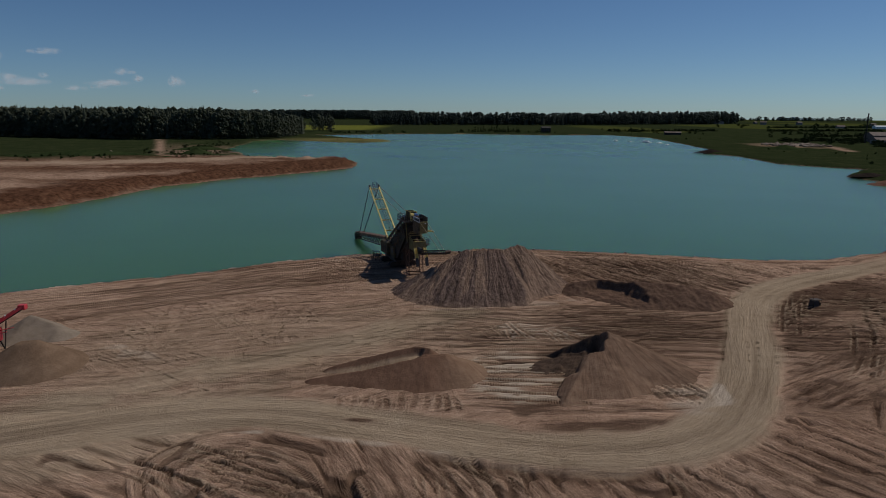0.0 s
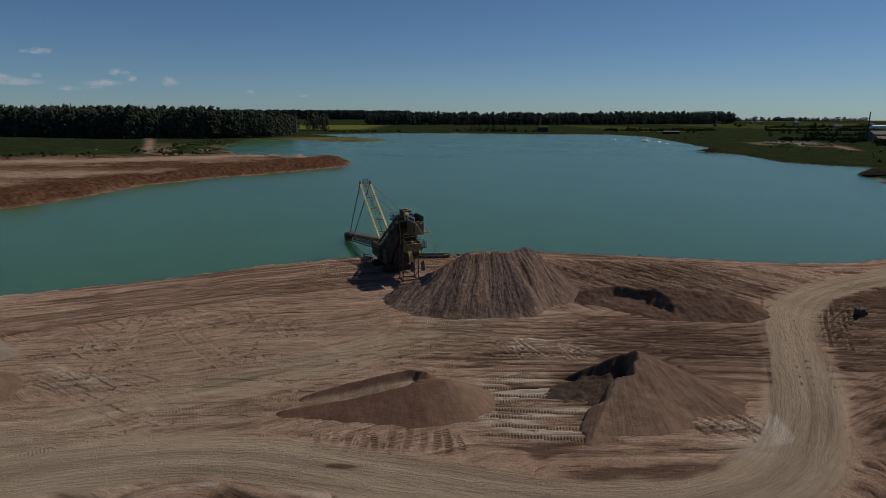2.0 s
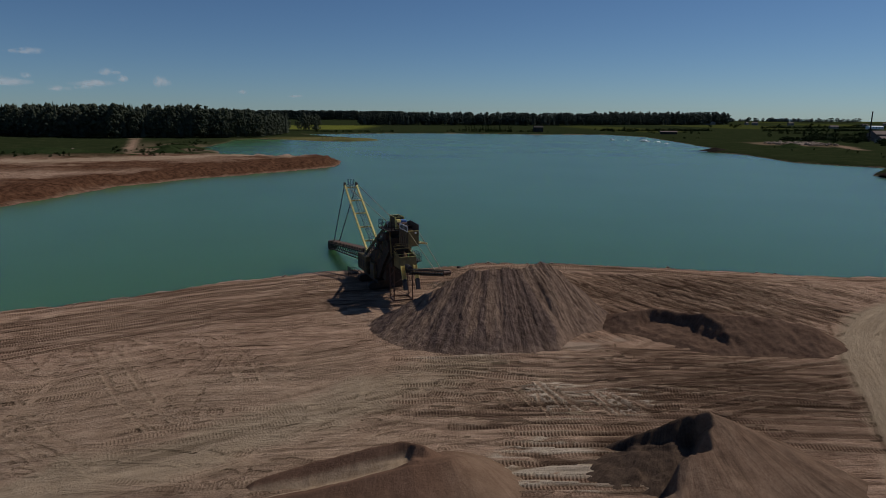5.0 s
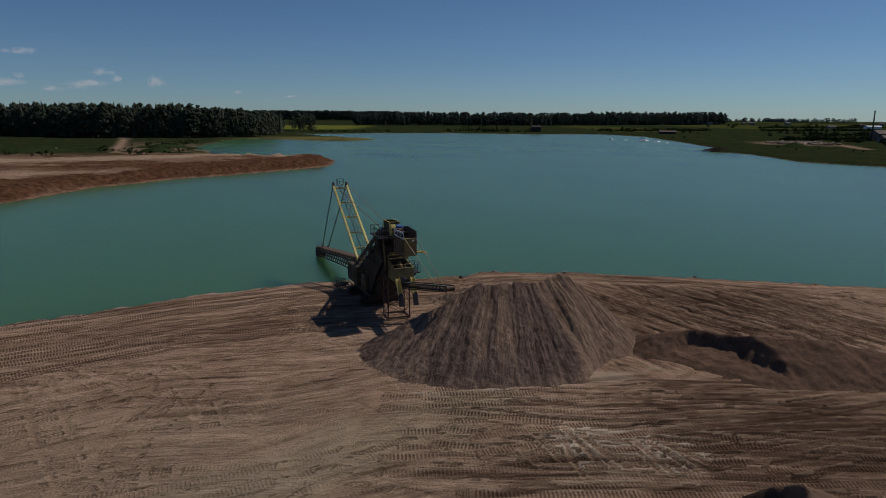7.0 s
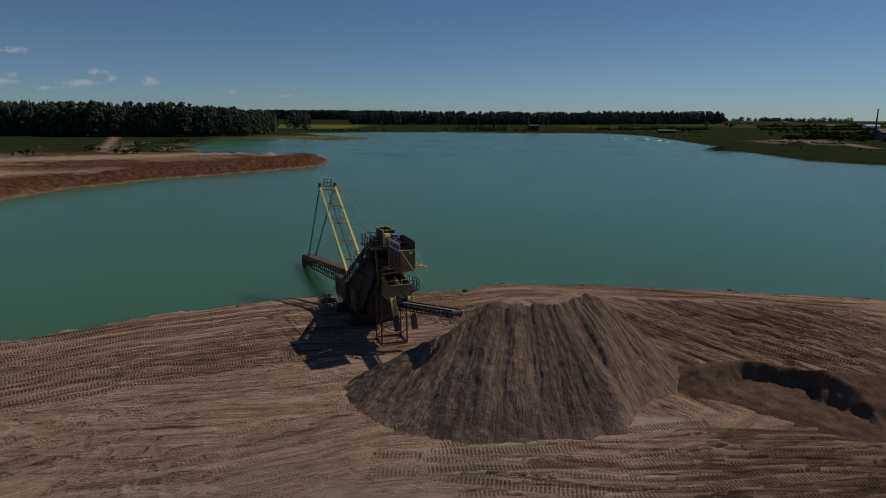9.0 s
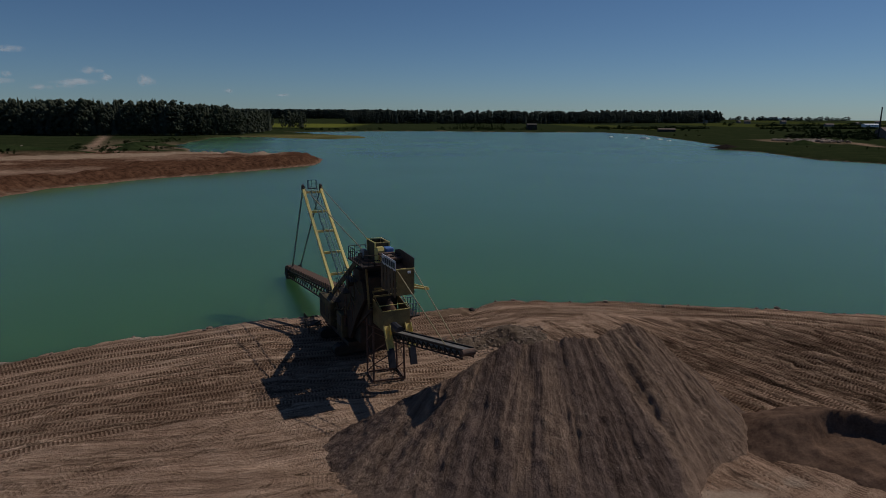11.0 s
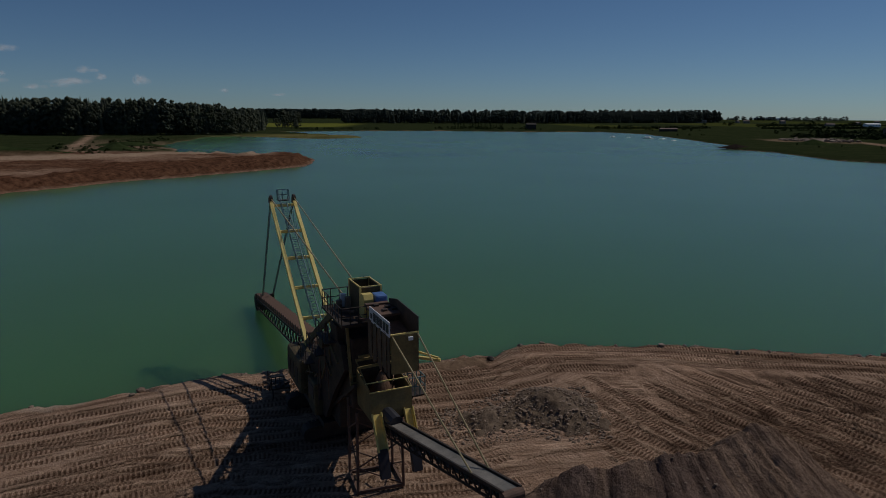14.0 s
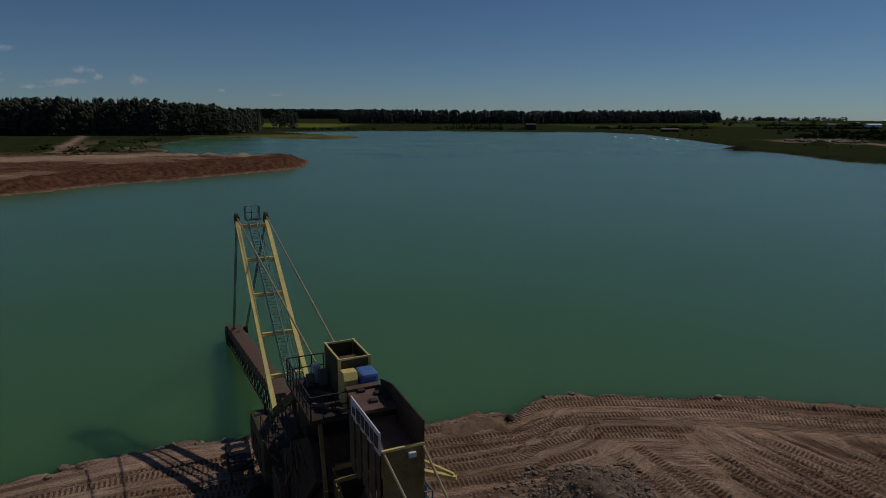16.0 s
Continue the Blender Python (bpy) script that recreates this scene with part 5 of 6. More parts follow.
# discharge belt conveyor
C0, C1 = Vector((-0.3, -5.5, 4.85)), Vector((0.45, -17.8, 7.3))
conv = dpart("belt_conveyor", B(), M_STEEL, "long discharge belt conveyor hung on two ropes")
side_o = (C1 - C0).normalized().cross(Vector((0, 0, 1))).normalized()
part("belt", beam(B(), C0 + Vector((0, 0, 0.1)), C1 + Vector((0, 0, 0.1)), 0.72, 0.05), M_BELT, conv, "pale worn rubber belt")
for s in (-0.45, 0.45):
    o = side_o * s
    part("upper_chord", beam(B(), C0 + o + Vector((0, 0, 0.14)), C1 + o + Vector((0, 0, 0.14)), 0.1, 0.16), M_STEEL, conv)
    part("lower_chord", beam(B(), C0 + o + Vector((0, 0, -0.6)), C1 + o + Vector((0, 0, -0.45)), 0.09, 0.1), M_STEEL, conv)
    for i in range(14):
        a, b = C0.lerp(C1, i / 14) + o, C0.lerp(C1, (i + 1) / 14) + o
        part("lattice_bar", beam(B(), a + Vector((0, 0, 0.1)), b + Vector((0, 0, -0.55)), 0.06), M_STEEL, conv)
        part("lattice_bar", beam(B(), b + Vector((0, 0, -0.55)), b + Vector((0, 0, 0.1)), 0.06), M_STEEL, conv)
for i in range(16):
    c = C0.lerp(C1, (i + 0.5) / 16)
    part("return_roller", tube(B(), c - side_o * 0.42 + Vector((0, 0, -0.35)), c + side_o * 0.42 + Vector((0, 0, -0.35)), 0.07, 8), M_STEEL, conv)
part("return_belt", beam(B(), C0 + Vector((0, 0, -0.28)), C1 + Vector((0, 0, -0.28)), 0.7, 0.03), M_INK, conv)
for c in (C0, C1):
    part("end_drum", tube(B(), c - side_o * 0.5 + Vector((0, 0, -0.08)), c + side_o * 0.5 + Vector((0, 0, -0.08)), 0.24, 14), M_RUST, conv)
part("transfer_hood", tube(B(), C0 + Vector((-0.1, 0.5, 0.5)), C0 + Vector((0.1, -0.7, 0.3)), 0.45, 12), M_INK, conv)
for s, top_p in ((-0.45, (-0.88, -7.5, 10.9)), (0.45, (0.6, -7.5, 10.9))):
    dpart("stay_rope", tube(B(), top_p, C0.lerp(C1, 0.8) + side_o * -s + Vector((0, 0, 0.2)), 0.045, 6), M_STRAND)

# small landing at the back corner, by the water
land_ob = dpart("access_landing", box(B(), (-4.2, 11.2, 0.75), (-2.7, 12.9, 0.85)), M_STEEL)
railing(land_ob, [(-4.2, 12.9, 0.85), (-4.2, 11.2, 0.85), (-3.2, 11.2, 0.85)], 1.0, 0.035, mat=M_STEEL)
for i in range(4):
    part("step", box(B(), (-3.2, 10.9 - i * 0.25, 0.62 - i * 0.18), (-2.7, 11.14 - i * 0.25, 0.66 - i * 0.18)), M_PALE, land_ob)
for x in (-4.1, -2.8):
    for y in (11.3, 12.8):
        part("leg", box(B(), (x - 0.05, y - 0.05, -0.2), (x + 0.05, y + 0.05, 0.78)), M_STEEL, land_ob)
dpart("hull_bracket", beam(B(), (-2.7, 11.4, 1.2), (-3.4, 11.6, 0.8), 0.15), M_STEEL)

# ---- red screener at the western heaps ----
scr = tagged(new("screening_machine"), "red mobile screening machine with a raised conveyor beside sand heaps", "screener")
scr.matrix_world = pose(-59.5, 79.8, height_at(-59.5, 79.8), 0, 0, 8)
part("body", box(B(), (-5, -1.4, 1.2), (1.0, 1.4, 3.0), 0.1), M_RED, scr)
hopr = B()
prism(hopr, [(-1.9, 4.0), (1.9, 4.0), (1.2, 2.9), (-1.2, 2.9)], -4.5, 0.2)
part("feed_hopper", hopr, M_RED, scr)
for y in (-1.5, 0.9):
    t = part("crawler", prism(B(), [(y, 0.2), (y, 0.8), (y + 0.6, 0.8), (y + 0.6, 0.2), (y + 0.5, 0.05), (y + 0.1, 0.05)], -4.5, 0.0), M_STEEL, scr)
    for x in (-4.4, -0.1):
        part("wheel", tube(B(), (x, y + 0.02, 0.42), (x, y + 0.58, 0.42), 0.42, 14), M_STEEL, t)
cv = part("conveyor", beam(B(), (-1.0, 0.3, 2.4), (3.2, 2.6, 5.1), 0.8, 0.25), M_STEEL, scr)
for s in (-0.45, 0.45):
    part("side_rail", beam(B(), (-1.0 - s * 0.4, 0.3 + s * 0.8, 2.55), (3.2 - s * 0.4, 2.6 + s * 0.8, 5.3), 0.08, 0.3), M_RED, cv)
part("head_guard", box(B(), (2.8, 2.2, 4.9), (3.7, 3.1, 5.6), 0.08), M_RED, cv)
for k in range(3):
    part("work_lamp", box(B(), (0.4 + k, 0.95 + 0.55 * k, 3.75 + 0.62 * k), (0.55 + k, 1.1 + 0.55 * k, 3.9 + 0.62 * k)), M_WHITE, cv)
for a, b in (((0.9, -0.9, 2.6), (2.6, -0.7, 2.9)), ((0.9, 0.9, 2.6), (2.6, 1.1, 2.9))):
    part("side_frame", beam(B(), a, b, 0.1), M_RED, scr)
part("leg", beam(B(), (1.3, 0.9, 0.0), (1.6, 1.4, 3.7), 0.12), M_STEEL, scr)
part("leg", beam(B(), (1.3, 0.9, 0.0), (0.4, 0.9, 2.4), 0.12), M_STEEL, scr)

# ---- dark pump unit in the wet hollow ----
zp = height_at(62.5, 103.5)
pump = tagged(new("pump_unit"), "dark skid-mounted pump unit standing in a wet hollow", "pump")
pump.matrix_world = pose(62.5, 103.5, zp, 0, 0, 15) @ Matrix.Scale(0.8, 4)
for y in (-0.55, 0.55):
    part("skid", box(B(), (-1.1, y - 0.08, -0.05), (1.1, y + 0.08, 0.15)), M_STEEL, pump)
part("engine_housing", box(B(), (-0.9, -0.6, 0.15), (0.5, 0.6, 1.4), 0.06), M_INK, pump)
part("roof", box(B(), (-1.0, -0.7, 1.55), (1.0, 0.7, 1.65), 0.03), M_STEEL, pump)
for x in (-0.95, 0.92):
    for y in (-0.62, 0.62):
        part("post", tube(B(), (x, y, 0.1), (x, y, 1.56), 0.04, 6), M_STEEL, pump)
part("pump_casing", tube(B(), (0.75, -0.35, 0.6), (0.75, 0.35, 0.6), 0.42, 14), M_STEEL, pump)
part("exhaust", tube(B(), (-0.5, 0, 1.6), (-0.5, 0, 2.1), 0.05, 8), M_RUST, pump)

# ---- woods and bushes ----
def crown_parts(kind, rng):
    """Arrays of one tree one metre high: a trunk and clumps (broad) or ragged tiers (spruce, pine)."""
    vs, fs = [], []

    def add(v, f):
        fs.extend([[i + sum(len(a) for a in vs) for i in t] for t in f])
        vs.append(np.array(v))
    ring = lambda r, z, n: [(r * math.cos(math.tau * i / n), r * math.sin(math.tau * i / n), z) for i in range(n)]
    add(ring(0.014, 0, 5) + ring(0.006, 0.85, 5), [(i, (i + 1) % 5, 5 + (i + 1) % 5, 5 + i) for i in range(5)])
    if kind == "spruce":
        for k in range(13):
            z, r, n = 0.05 + 0.068 * k, 0.17 * (1 - k / 14) * rng.uniform(0.75, 1.2), 9
            rim = [(r * (1 + rng.uniform(-0.35, 0.25)) * math.cos(math.tau * i / n), r * (1 + rng.uniform(-0.35, 0.25)) * math.sin(math.tau * i / n), z + rng.uniform(-0.02, 0.03)) for i in range(n)]
            add(rim + [(0, 0, z + 0.13)], [(i, (i + 1) % n, n) for i in range(n)])
    else:
        n = {"broad": 64, "bush": 34, "pine": 30}[kind]
        fine = 0.66 if kind == "broad" else 1.0
        for k in range(n):
            t = rng.random()
            z = (0.32 if kind == "pine" else 0.12) + (0.62 if kind == "pine" else 0.78) * t
            rr = (0.17 if kind == "pine" else 0.27) * math.sin(math.pi * (0.18 + 0.78 * t)) ** 0.7
            a, d = rng.uniform(0, 6.3), rr * math.sqrt(rng.random())
            s = rng.uniform(0.05, 0.12) * fine
            o = np.array([d * math.cos(a), d * math.sin(a), z])
            ico = np.array([(0, 0, 1), (0.9, 0, 0.3), (0.28, 0.85, 0.3), (-0.72, 0.53, 0.3), (-0.72, -0.53, 0.3), (0.28, -0.85, 0.3), (0, 0, -0.7)]) * s * rng.uniform(0.65, 1.35, (7, 3))
            add(ico + o, [(0, i, i % 5 + 1) for i in range(1, 6)] + [(6, i % 5 + 1, i) for i in range(1, 6)])
    return np.concatenate(vs), fs


TRNG = np.random.default_rng(5)
PROTO = {k: [crown_parts(k, TRNG) for _ in range(4)] for k in ("spruce", "broad", "pine", "bush")}


def wood(name, spots, material, label, category="trees"):
    """One mesh of many trees. spots: x, y, z, height, kind, breadth."""
    vs, fs, base = [], [], 0
    for x, y, z, h, kind, wide in spots:
        v, f = PROTO[kind][TRNG.integers(4)]
        a = TRNG.uniform(0, 6.3)
        c, s = math.cos(a), math.sin(a)
        p = np.stack([(v[:, 0] * c - v[:, 1] * s) * h * wide + x, (v[:, 0] * s + v[:, 1] * c) * h * wide + y, v[:, 2] * h + z], 1)
        vs.append(p)
        fs.extend([[i + base for i in t] for t in f])
        base += len(p)
    return tagged(from_arrays(name, np.concatenate(vs), fs, material, True), label, category, kind="stuff")


def along_line(line, spacing, rows, depth, lo, hi, kinds, wide=1.0, edge=0.75):
    out = []
    for a, b in zip(line, line[1:]):
        n = max(1, int(math.hypot(b[0] - a[0], b[1] - a[1]) / spacing))
        for i in range(n):
            for r in range(rows):
                t = (i + TRNG.random()) / n
                x = a[0] + (b[0] - a[0]) * t + TRNG.normal(0, spacing * 0.4)
                y = a[1] + (b[1] - a[1]) * t + r * depth + TRNG.uniform(-0.4, 0.4) * depth
                h = TRNG.uniform(lo, hi) * (edge if r == 0 and TRNG.random() < 0.5 else 1)
                out.append((x, y, height_at(x, y) - 0.3, h, str(TRNG.choice(kinds)), wide * TRNG.uniform(0.85, 1.25)))
    return out


WEST_EDGE = [(-760, 820), (-545, 790), (-420, 752), (-340, 728), (-255, 745), (-200, 790)]
wood("forest_edge", along_line(WEST_EDGE[:4], 3.6, 5, 6, 29, 39, ["broad", "broad", "broad", "spruce"], 0.8) + along_line(WEST_EDGE[3:5], 3.6, 5, 6, 30, 39, ["broad", "broad", "spruce"], 0.8) + along_line(WEST_EDGE[4:], 3.8, 5, 6, 23, 35, ["broad", "broad", "spruce"], 0.8) + along_line([(x, y + 20) for x, y in WEST_EDGE[:5]], 30, 1, 10, 37, 42, ["spruce"], 0.9),
     M_LEAF, "dense dark mixed forest edge with spruce tips", "forest")
wood("forest_point", along_line([(-200, 815), (-208, 900), (-222, 1000)], 8, 3, 8, 22, 30, ["broad", "spruce"], 0.8) + along_line([(-216, 1090), (-196, 1130)], 7, 3, 12, 22, 30, ["broad", "pine", "spruce"], 0.9),
     M_LEAF, "dark trees thinning out towards the far bay", "forest")
FAR_EDGE = [(-190, 1700), (20, 1745), (340, 1850), (620, 2050), (1020, 2290)]
wood("far_forest", along_line(FAR_EDGE, 6, 4, 16, 24, 38, ["bush", "bush", "pine", "spruce"], 1.0) + along_line([(600, 2450), (1060, 2360)], 10, 3, 16, 30, 47, ["bush", "pine"], 1.0),
     M_FAR, "long dark far forest across the lake", "forest")
wood("horizon_forest", along_line([(-2300, 3000), (-1300, 3100), (-600, 3150), (-150, 3200)], 9, 4, 40, 40, 48, ["bush", "pine"], 1.5) + along_line([(-150, 3300), (1200, 3600), (2300, 3500)], 22, 2, 40, 16, 28, ["bush"], 1.8),
     M_FAR, "low hazy woods on the horizon", "forest")
bushes = []
for x0, x1, y0, y1, n, lo, hi in ((-330, -240, 405, 440, 30, 0.8, 2.0), (-250, -130, 440, 600, 60, 0.8, 2.4), (-190, -60, 1010, 1080, 40, 2, 6), (20, 190, 1070, 1130, 36, 3, 7), (420, 640, 620, 720, 60, 2, 6), (560, 900, 960, 1100, 60, 4, 10),
                                  (260, 420, 400, 600, 30, 1.0, 3.0), (700, 1500, 1250, 1900, 60, 7, 14), (240, 330, 760, 1020, 26, 1.5, 5), (300, 420, 1040, 1300, 30, 3, 9)):
    for _ in range(n):
        x, y = TRNG.uniform(x0, x1), TRNG.uniform(y0, y1)
        if lake_distance(np.array([x]), np.array([y]))[0] > 12 and not (330 < x < 430 and 570 < y < 760 and hi < 8):
            h = TRNG.uniform(lo, hi)
            bushes.append((x, y, height_at(x, y) - h * 0.28, h, "bush", TRNG.uniform(1.2, 2.2)))
for line in ([(400, 770), (520, 800), (640, 860)], [(430, 640), (520, 655)], [(520, 930), (640, 960), (760, 1020)], [(620, 1250), (900, 1330)], [(800, 1600), (1200, 1700)], [(300, 1180), (520, 1240)]):
    bushes += [(x, y, z - h * 0.3, h, k, wv * 1.5) for x, y, z, h, k, wv in along_line(line, 5.5, 2, 7, 4, 9, ["bush"], 1.2)]
for _ in range(420):                                   # low scrub on the sandy bank
    x, y = TRNG.uniform(-235, -100), TRNG.uniform(418, 690)
    if vnoise(np.array([x * 0.07]), np.array([y * 0.03]))[0] > 0.42 and lake_distance(np.array([x]), np.array([y]))[0] > 6 and abs(x + 186 + (y - 425) * 0.44) > 6:
        h = TRNG.uniform(0.8, 2.8)
        bushes.append((x, y, height_at(x, y) - h * 0.28, h, "bush", TRNG.uniform(1.5, 3.2)))
for _ in range(150):                                   # hedge along the field and round the rubble yard
    x, y = (TRNG.uniform(-330, -205), TRNG.normal(398, 6)) if _ % 2 else (TRNG.uniform(395, 620), TRNG.uniform(690, 800))
    h = TRNG.uniform(0.8, 2.2) if _ % 2 else TRNG.uniform(3, 8)
    bushes.append((x, y, height_at(x, y) - h * 0.28, h, "bush", TRNG.uniform(1.3, 2.4)))
wood("bushes", bushes, M_BUSH, "scattered green bushes and hedges on the banks and meadows", "bushes")
wood("row_of_saplings", [(52 + i * 4.6 + TRNG.uniform(-1, 1), 1085 + TRNG.uniform(-3, 3), 0.5, TRNG.uniform(7, 13), "bush", 0.7) for i in range(17)], M_BUSH, "row of young trees behind the far beach", "trees")


def single_tree(x, y, h, wide, label):
    z = height_at(x, y)
    t = tagged(new("tree"), label, "tree")
    t.matrix_world = pose(x, y, z - 0.2)
    v, f = PROTO["bush"][1]
    nt = 10
    tr = from_arrays("trunk", v[:nt] * (h, h, h), [q for q in f if max(q) < nt], M_BARK)
    cr = from_arrays("crown", v[nt:] * (h * wide, h * wide, h), [[i - nt for i in q] for q in f if min(q) >= nt], M_BUSH)
    tr.parent = cr.parent = t


single_tree(735, 1290, 17, 1.1, "lone round green tree in a flat meadow")
single_tree(452, 900, 9, 1.3, "small bushy green tree beside the gravel yard")

# ---- spoil banks, rubble yard and float toys on the far shores ----
def far_mound(name, x, y, rx, ry, h, material, label, turn=0.0):
    n = 26
    gx, gy = np.meshgrid(np.linspace(-1.1, 1.1, n), np.linspace(-1.1, 1.1, n))
    r = np.hypot(gx, gy)
    z = h * np.clip(1 - r, -0.2, 1) * (0.8 + 0.5 * fbm(gx * 9 + x, gy * 9 + y, 2, 3))
    ob = sheet(name, gx * rx, gy * ry, z, r < 1.05, material)
    ob.matrix_world = pose(x, y, max(height_at(x, y), WATER_Z) - 0.1, 0, 0, turn)
    return tagged(ob, label, "heap")


far_mound("spoil_bank", 226, 548, 13, 6, 2.6, M_PEAT, "dark spoil bank running out into the lake")
far_mound("spoil_bank", 222, 336, 12, 5, 1.6, M_PEAT, "low muddy spit of dark soil in the lake", 20)
far_mound("spoil_bank", 212, 302, 12, 7, 2.8, M_REDSOIL, "reddish spoil bank at the lake's edge")
far_mound("spoil_bank", -182, 478, 13, 9, 4.6, M_TURF, "overgrown green heap of topsoil on the sandy bank")
far_mound("spoil_bank", -200, 535, 26, 9, 3.0, M_TURF, "long low overgrown heap of topsoil on the sandy bank")
far_mound("spoil_bank", -232, 420, 60, 14, 5, M_TURF, "long grassy spoil bank along the field")
far_mound("spoil_bank", 316, 600, 16, 10, 4.5, M_TURF, "grassy spoil bank beside a rubble yard")
far_mound("gravel_mound", -222, 432, 6, 5, 4.0, M_PALE, "small pale heap of stones on the field's edge")
far_mound("rubble_mound", 360, 658, 18, 11, 2.6, M_STONE, "pale rubble heap in the gravel yard")
rub = []
for _ in range(160):
    x, y = TRNG.uniform(335, 385), TRNG.uniform(635, 700)
    rub.append((x, y, height_at(x, y) + 0.3))
stones("rubble_blocks", rub, TRNG.uniform(0.8, 2.6, len(rub)), M_STONE, "broken concrete and stone blocks heaped in a yard")


def float_toy(x, y, l, w, h, turn):
    ob = tagged(new("inflatable_float"), "white inflatable water slide floating near the shore", "float", "water park floats")
    ob.matrix_world = pose(x, y, WATER_Z, 0, 0, turn)
    part("tube_base", box(B(), (-l / 2, -w / 2, -0.2), (l / 2, w / 2, h * 0.35), 0.2), M_WHITE, ob)
    part("slide", prism(B(), [(-w / 2, 0.2), (-w * 0.3, h), (w * 0.1, h), (w / 2, 0.2)], -l * 0.3, l * 0.25), M_WHITE, ob)


for x, y, l, w, h, turn in ((212, 800, 7, 9, 2.2, 10), (238, 762, 14, 14, 3.2, -35), (246, 742, 10, 9, 1.4, 20), (243, 705, 6, 6, 1.2, 0), (225, 786, 4, 6, 1.0, 40)):
    float_toy(x, y, l * 0.65, w * 0.65, h * 0.65, turn)


# ---- buildings ----
def building(name, x, y, l, w, h, roof_h, turn, wall, roof, label, windows=4, category="house"):
    ob = tagged(new(name), label, category)
    ob.matrix_world = pose(x, y, height_at(x, y) - 0.2, 0, 0, turn)
    part("wall", box(B(), (-l / 2, -w / 2, 0), (l / 2, w / 2, h)), wall, ob)
    r = B()
    prism(r, [(-w / 2 - 0.5, h), (0, h + roof_h), (w / 2 + 0.5, h)], -l / 2 - 0.4, l / 2 + 0.4)
    part("roof", r, roof, ob)
    for i in range(windows):
        u = -l / 2 + (i + 0.5) * l / windows
        part("window", box(B(), (u - 0.7, -w / 2 - 0.04, h * 0.35), (u + 0.7, -w / 2 + 0.02, h * 0.7)), M_INK, ob)
    return ob


building("boat_house", 171, 1094, 15, 8, 8, 2.5, 5, M_DARKWOOD, M_DARKWOOD, "dark boarded hut on the far beach", 2)
building("shed", 355, 1010, 24, 8, 3.5, 1.5, -10, M_DARKWOOD, M_ROOF, "long low dark shed near the water", 4)
building("warehouse", 1045, 1560, 34, 14, 6, 2, 0, M_WHITE, M_WHITE, "white warehouse in the meadows", 5)
building("warehouse", 900, 2250, 120, 30, 8, 3, 5, M_WALL, M_WALL, "long pale warehouse far across the meadows", 8)
building("factory", 532, 765, 62, 20, 8, 4, -6, M_ROOF, M_ROOF, "brown brick factory hall with a long pitched roof", 12, "factory")
building("factory", 487, 712, 30, 15, 5, 3, -6, M_WALL, M_ROOF, "low plastered factory wing with a brown roof", 8, "factory")
TRNG2 = np.random.default_rng(3)
for i in range(18):
    x, y = TRNG2.uniform(900, 1900), TRNG2.uniform(1350, 2500)
    building("house", x, y, TRNG2.uniform(10, 22), TRNG2.uniform(8, 11), TRNG2.uniform(4, 8), 3.5, TRNG2.uniform(-40, 40), M_WALL, M_ROOF, "distant village house with a pitched roof", 3)
chim = tagged(new("factory_chimney"), "tall dark brick factory chimney", "chimney")
chim.matrix_world = pose(485, 748, height_at(485, 748) - 0.3)
part("shaft", tube(B(), (0, 0, 0), (0, 0, 33), 0.9, 18, 0.55), M_DARKWOOD, chim)
part("cap_ring", tube(B(), (0, 0, 32), (0, 0, 33.2), 0.75, 18), M_DARKWOOD, chim)
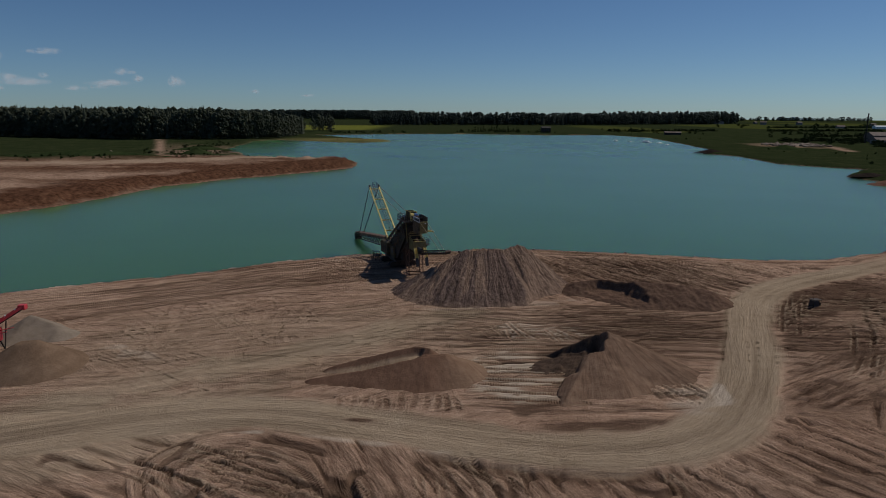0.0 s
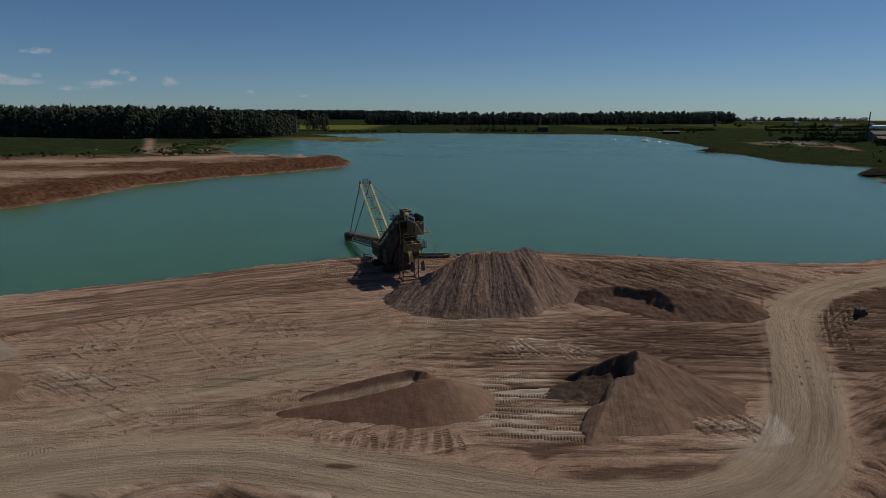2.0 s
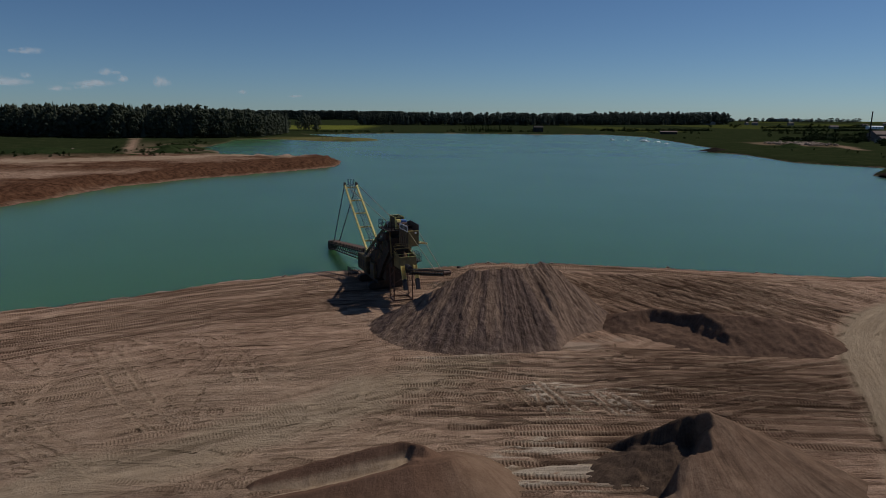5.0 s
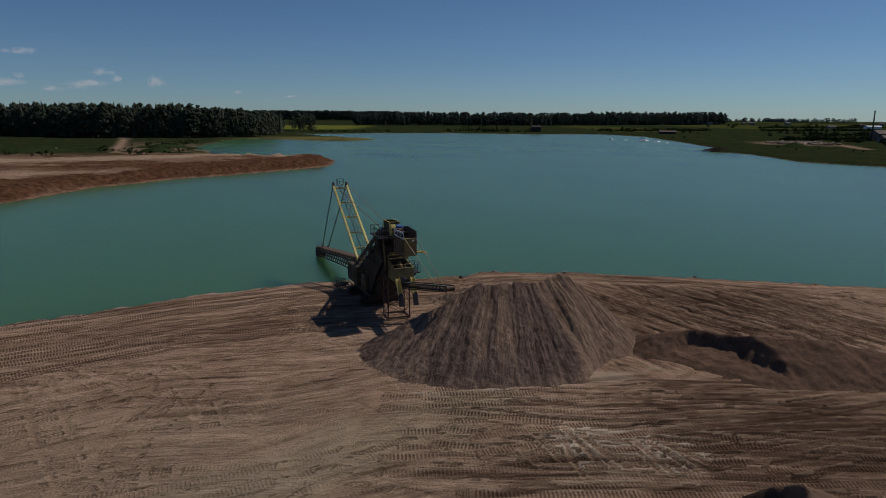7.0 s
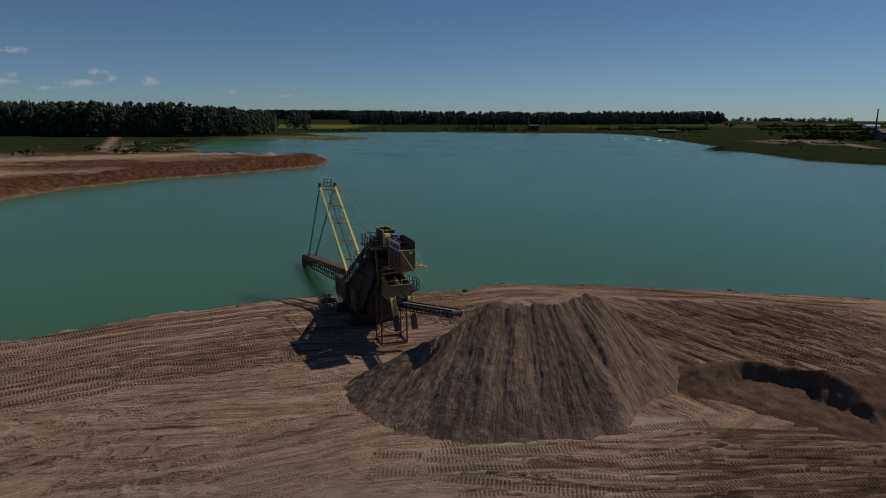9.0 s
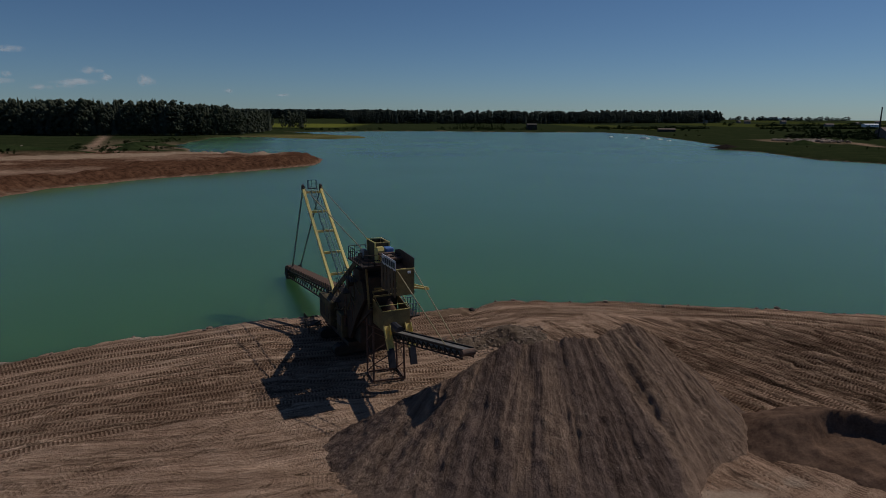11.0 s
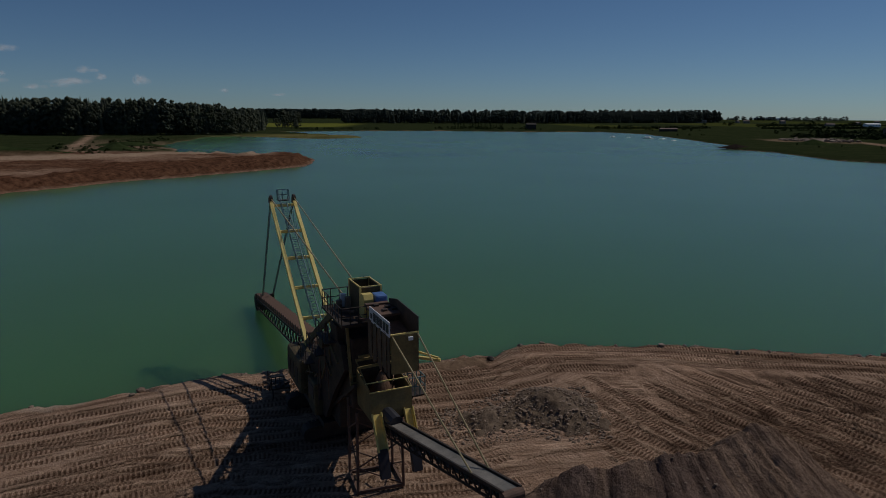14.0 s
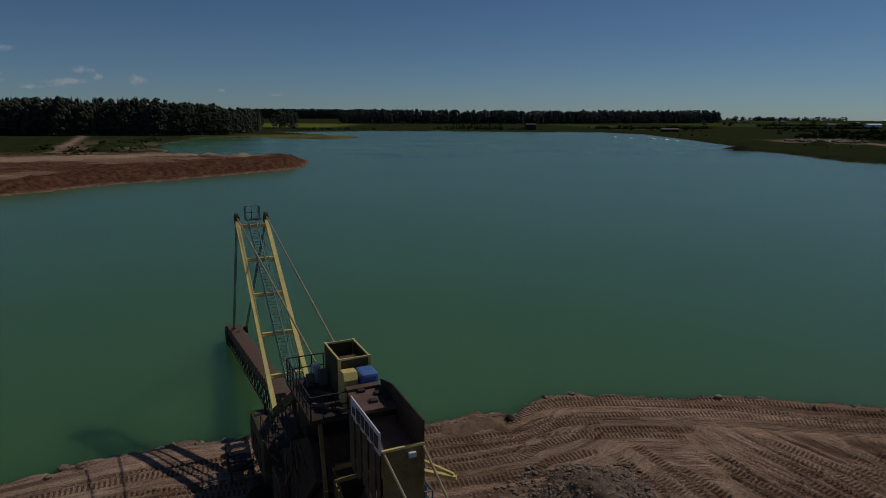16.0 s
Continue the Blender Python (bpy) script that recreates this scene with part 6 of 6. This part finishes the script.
for i in range(16):
    h = float(TRNG2.uniform(0, 13))
    x = 2175 + i * 15 + float(TRNG2.uniform(-5, 5))
    t = tagged(new("tower_block"), "hazy grey tower block on the horizon", "building", "distant town")
    t.matrix_world = pose(x, 4250, 0)
    part("wall", box(B(), (-5, -5, 0), (5, 5, h + 10)), M_HAZE, t)
    part("roof", box(B(), (-3, -3, h + 10), (3, 3, h + 12)), M_HAZE, t)
for i in range(9):
    x = -121 + i * 3.6
    post = tagged(new("mooring_post"), "thin wooden post on the grassy spit", "post", "posts on the spit")
    post.matrix_world = pose(x, 740 + 4 * math.sin(i * 2.1), 0)
    part("shaft", tube(B(), (0, 0, -1), (0, 0, 3.2 + math.sin(i)), 0.3, 6, 0.2), M_BARK, post)

# ---- clouds, far off and low ----
def cloud(x, z, l, h):
    """A ragged bank of half-domes, thick in the middle and thinning to nothing at the rim."""
    bm = B()
    for i in range(7):
        t = TRNG2.uniform(-0.8, 0.8) if i else 0.0
        v = (1 - abs(t)) ** 0.6 * h * TRNG2.uniform(0.6, 1.1) + h * 0.2
        bmesh.ops.create_icosphere(bm, subdivisions=3, radius=1, matrix=Matrix.Translation((t * l, TRNG2.uniform(-60, 60), v * 0.3)) @ Matrix.Diagonal((l * 0.5, 8, v, 1)))
    bm.normal_update()
    core = bm.verts.layers.float.new("core")
    for w in bm.verts:
        n = w.normal
        w[core] = max(0.0, -Vector((n.x * l * 0.4, n.y * 8, n.z * h)).normalized().y)
    bmesh.ops.delete(bm, geom=[w for w in bm.verts if w[core] <= 0.0], context="VERTS")
    ob = part("cloud", bm, M_CLOUD)
    ob.matrix_world = pose(x, 4650, z)
    tagged(ob, "small thin white fair-weather cloud low in the sky", "cloud", "low clouds")
    for p in ob.data.polygons:
        p.use_smooth = True


for px, py, l, h in ((10, 108, 24, 12), (40, 142, 26, 9), (98, 139, 12, 6), (150, 160, 22, 6), (236, 134, 24, 8), (262, 145, 16, 7), (322, 151, 20, 11), (458, 166, 10, 6), (195, 158, 14, 5), (552, 172, 14, 4), (20, 160, 14, 5), (70, 152, 18, 5), (60, 150, 60, 10), (210, 152, 60, 8), (110, 100, 40, 8)):
    cloud((px - 784) / 1134 * 4650, 31 + (202 - py - (784 - px) * 0.0055) / 1134 * 4650, l * 4.1 * 0.8, h * 4.1 * 0.8)
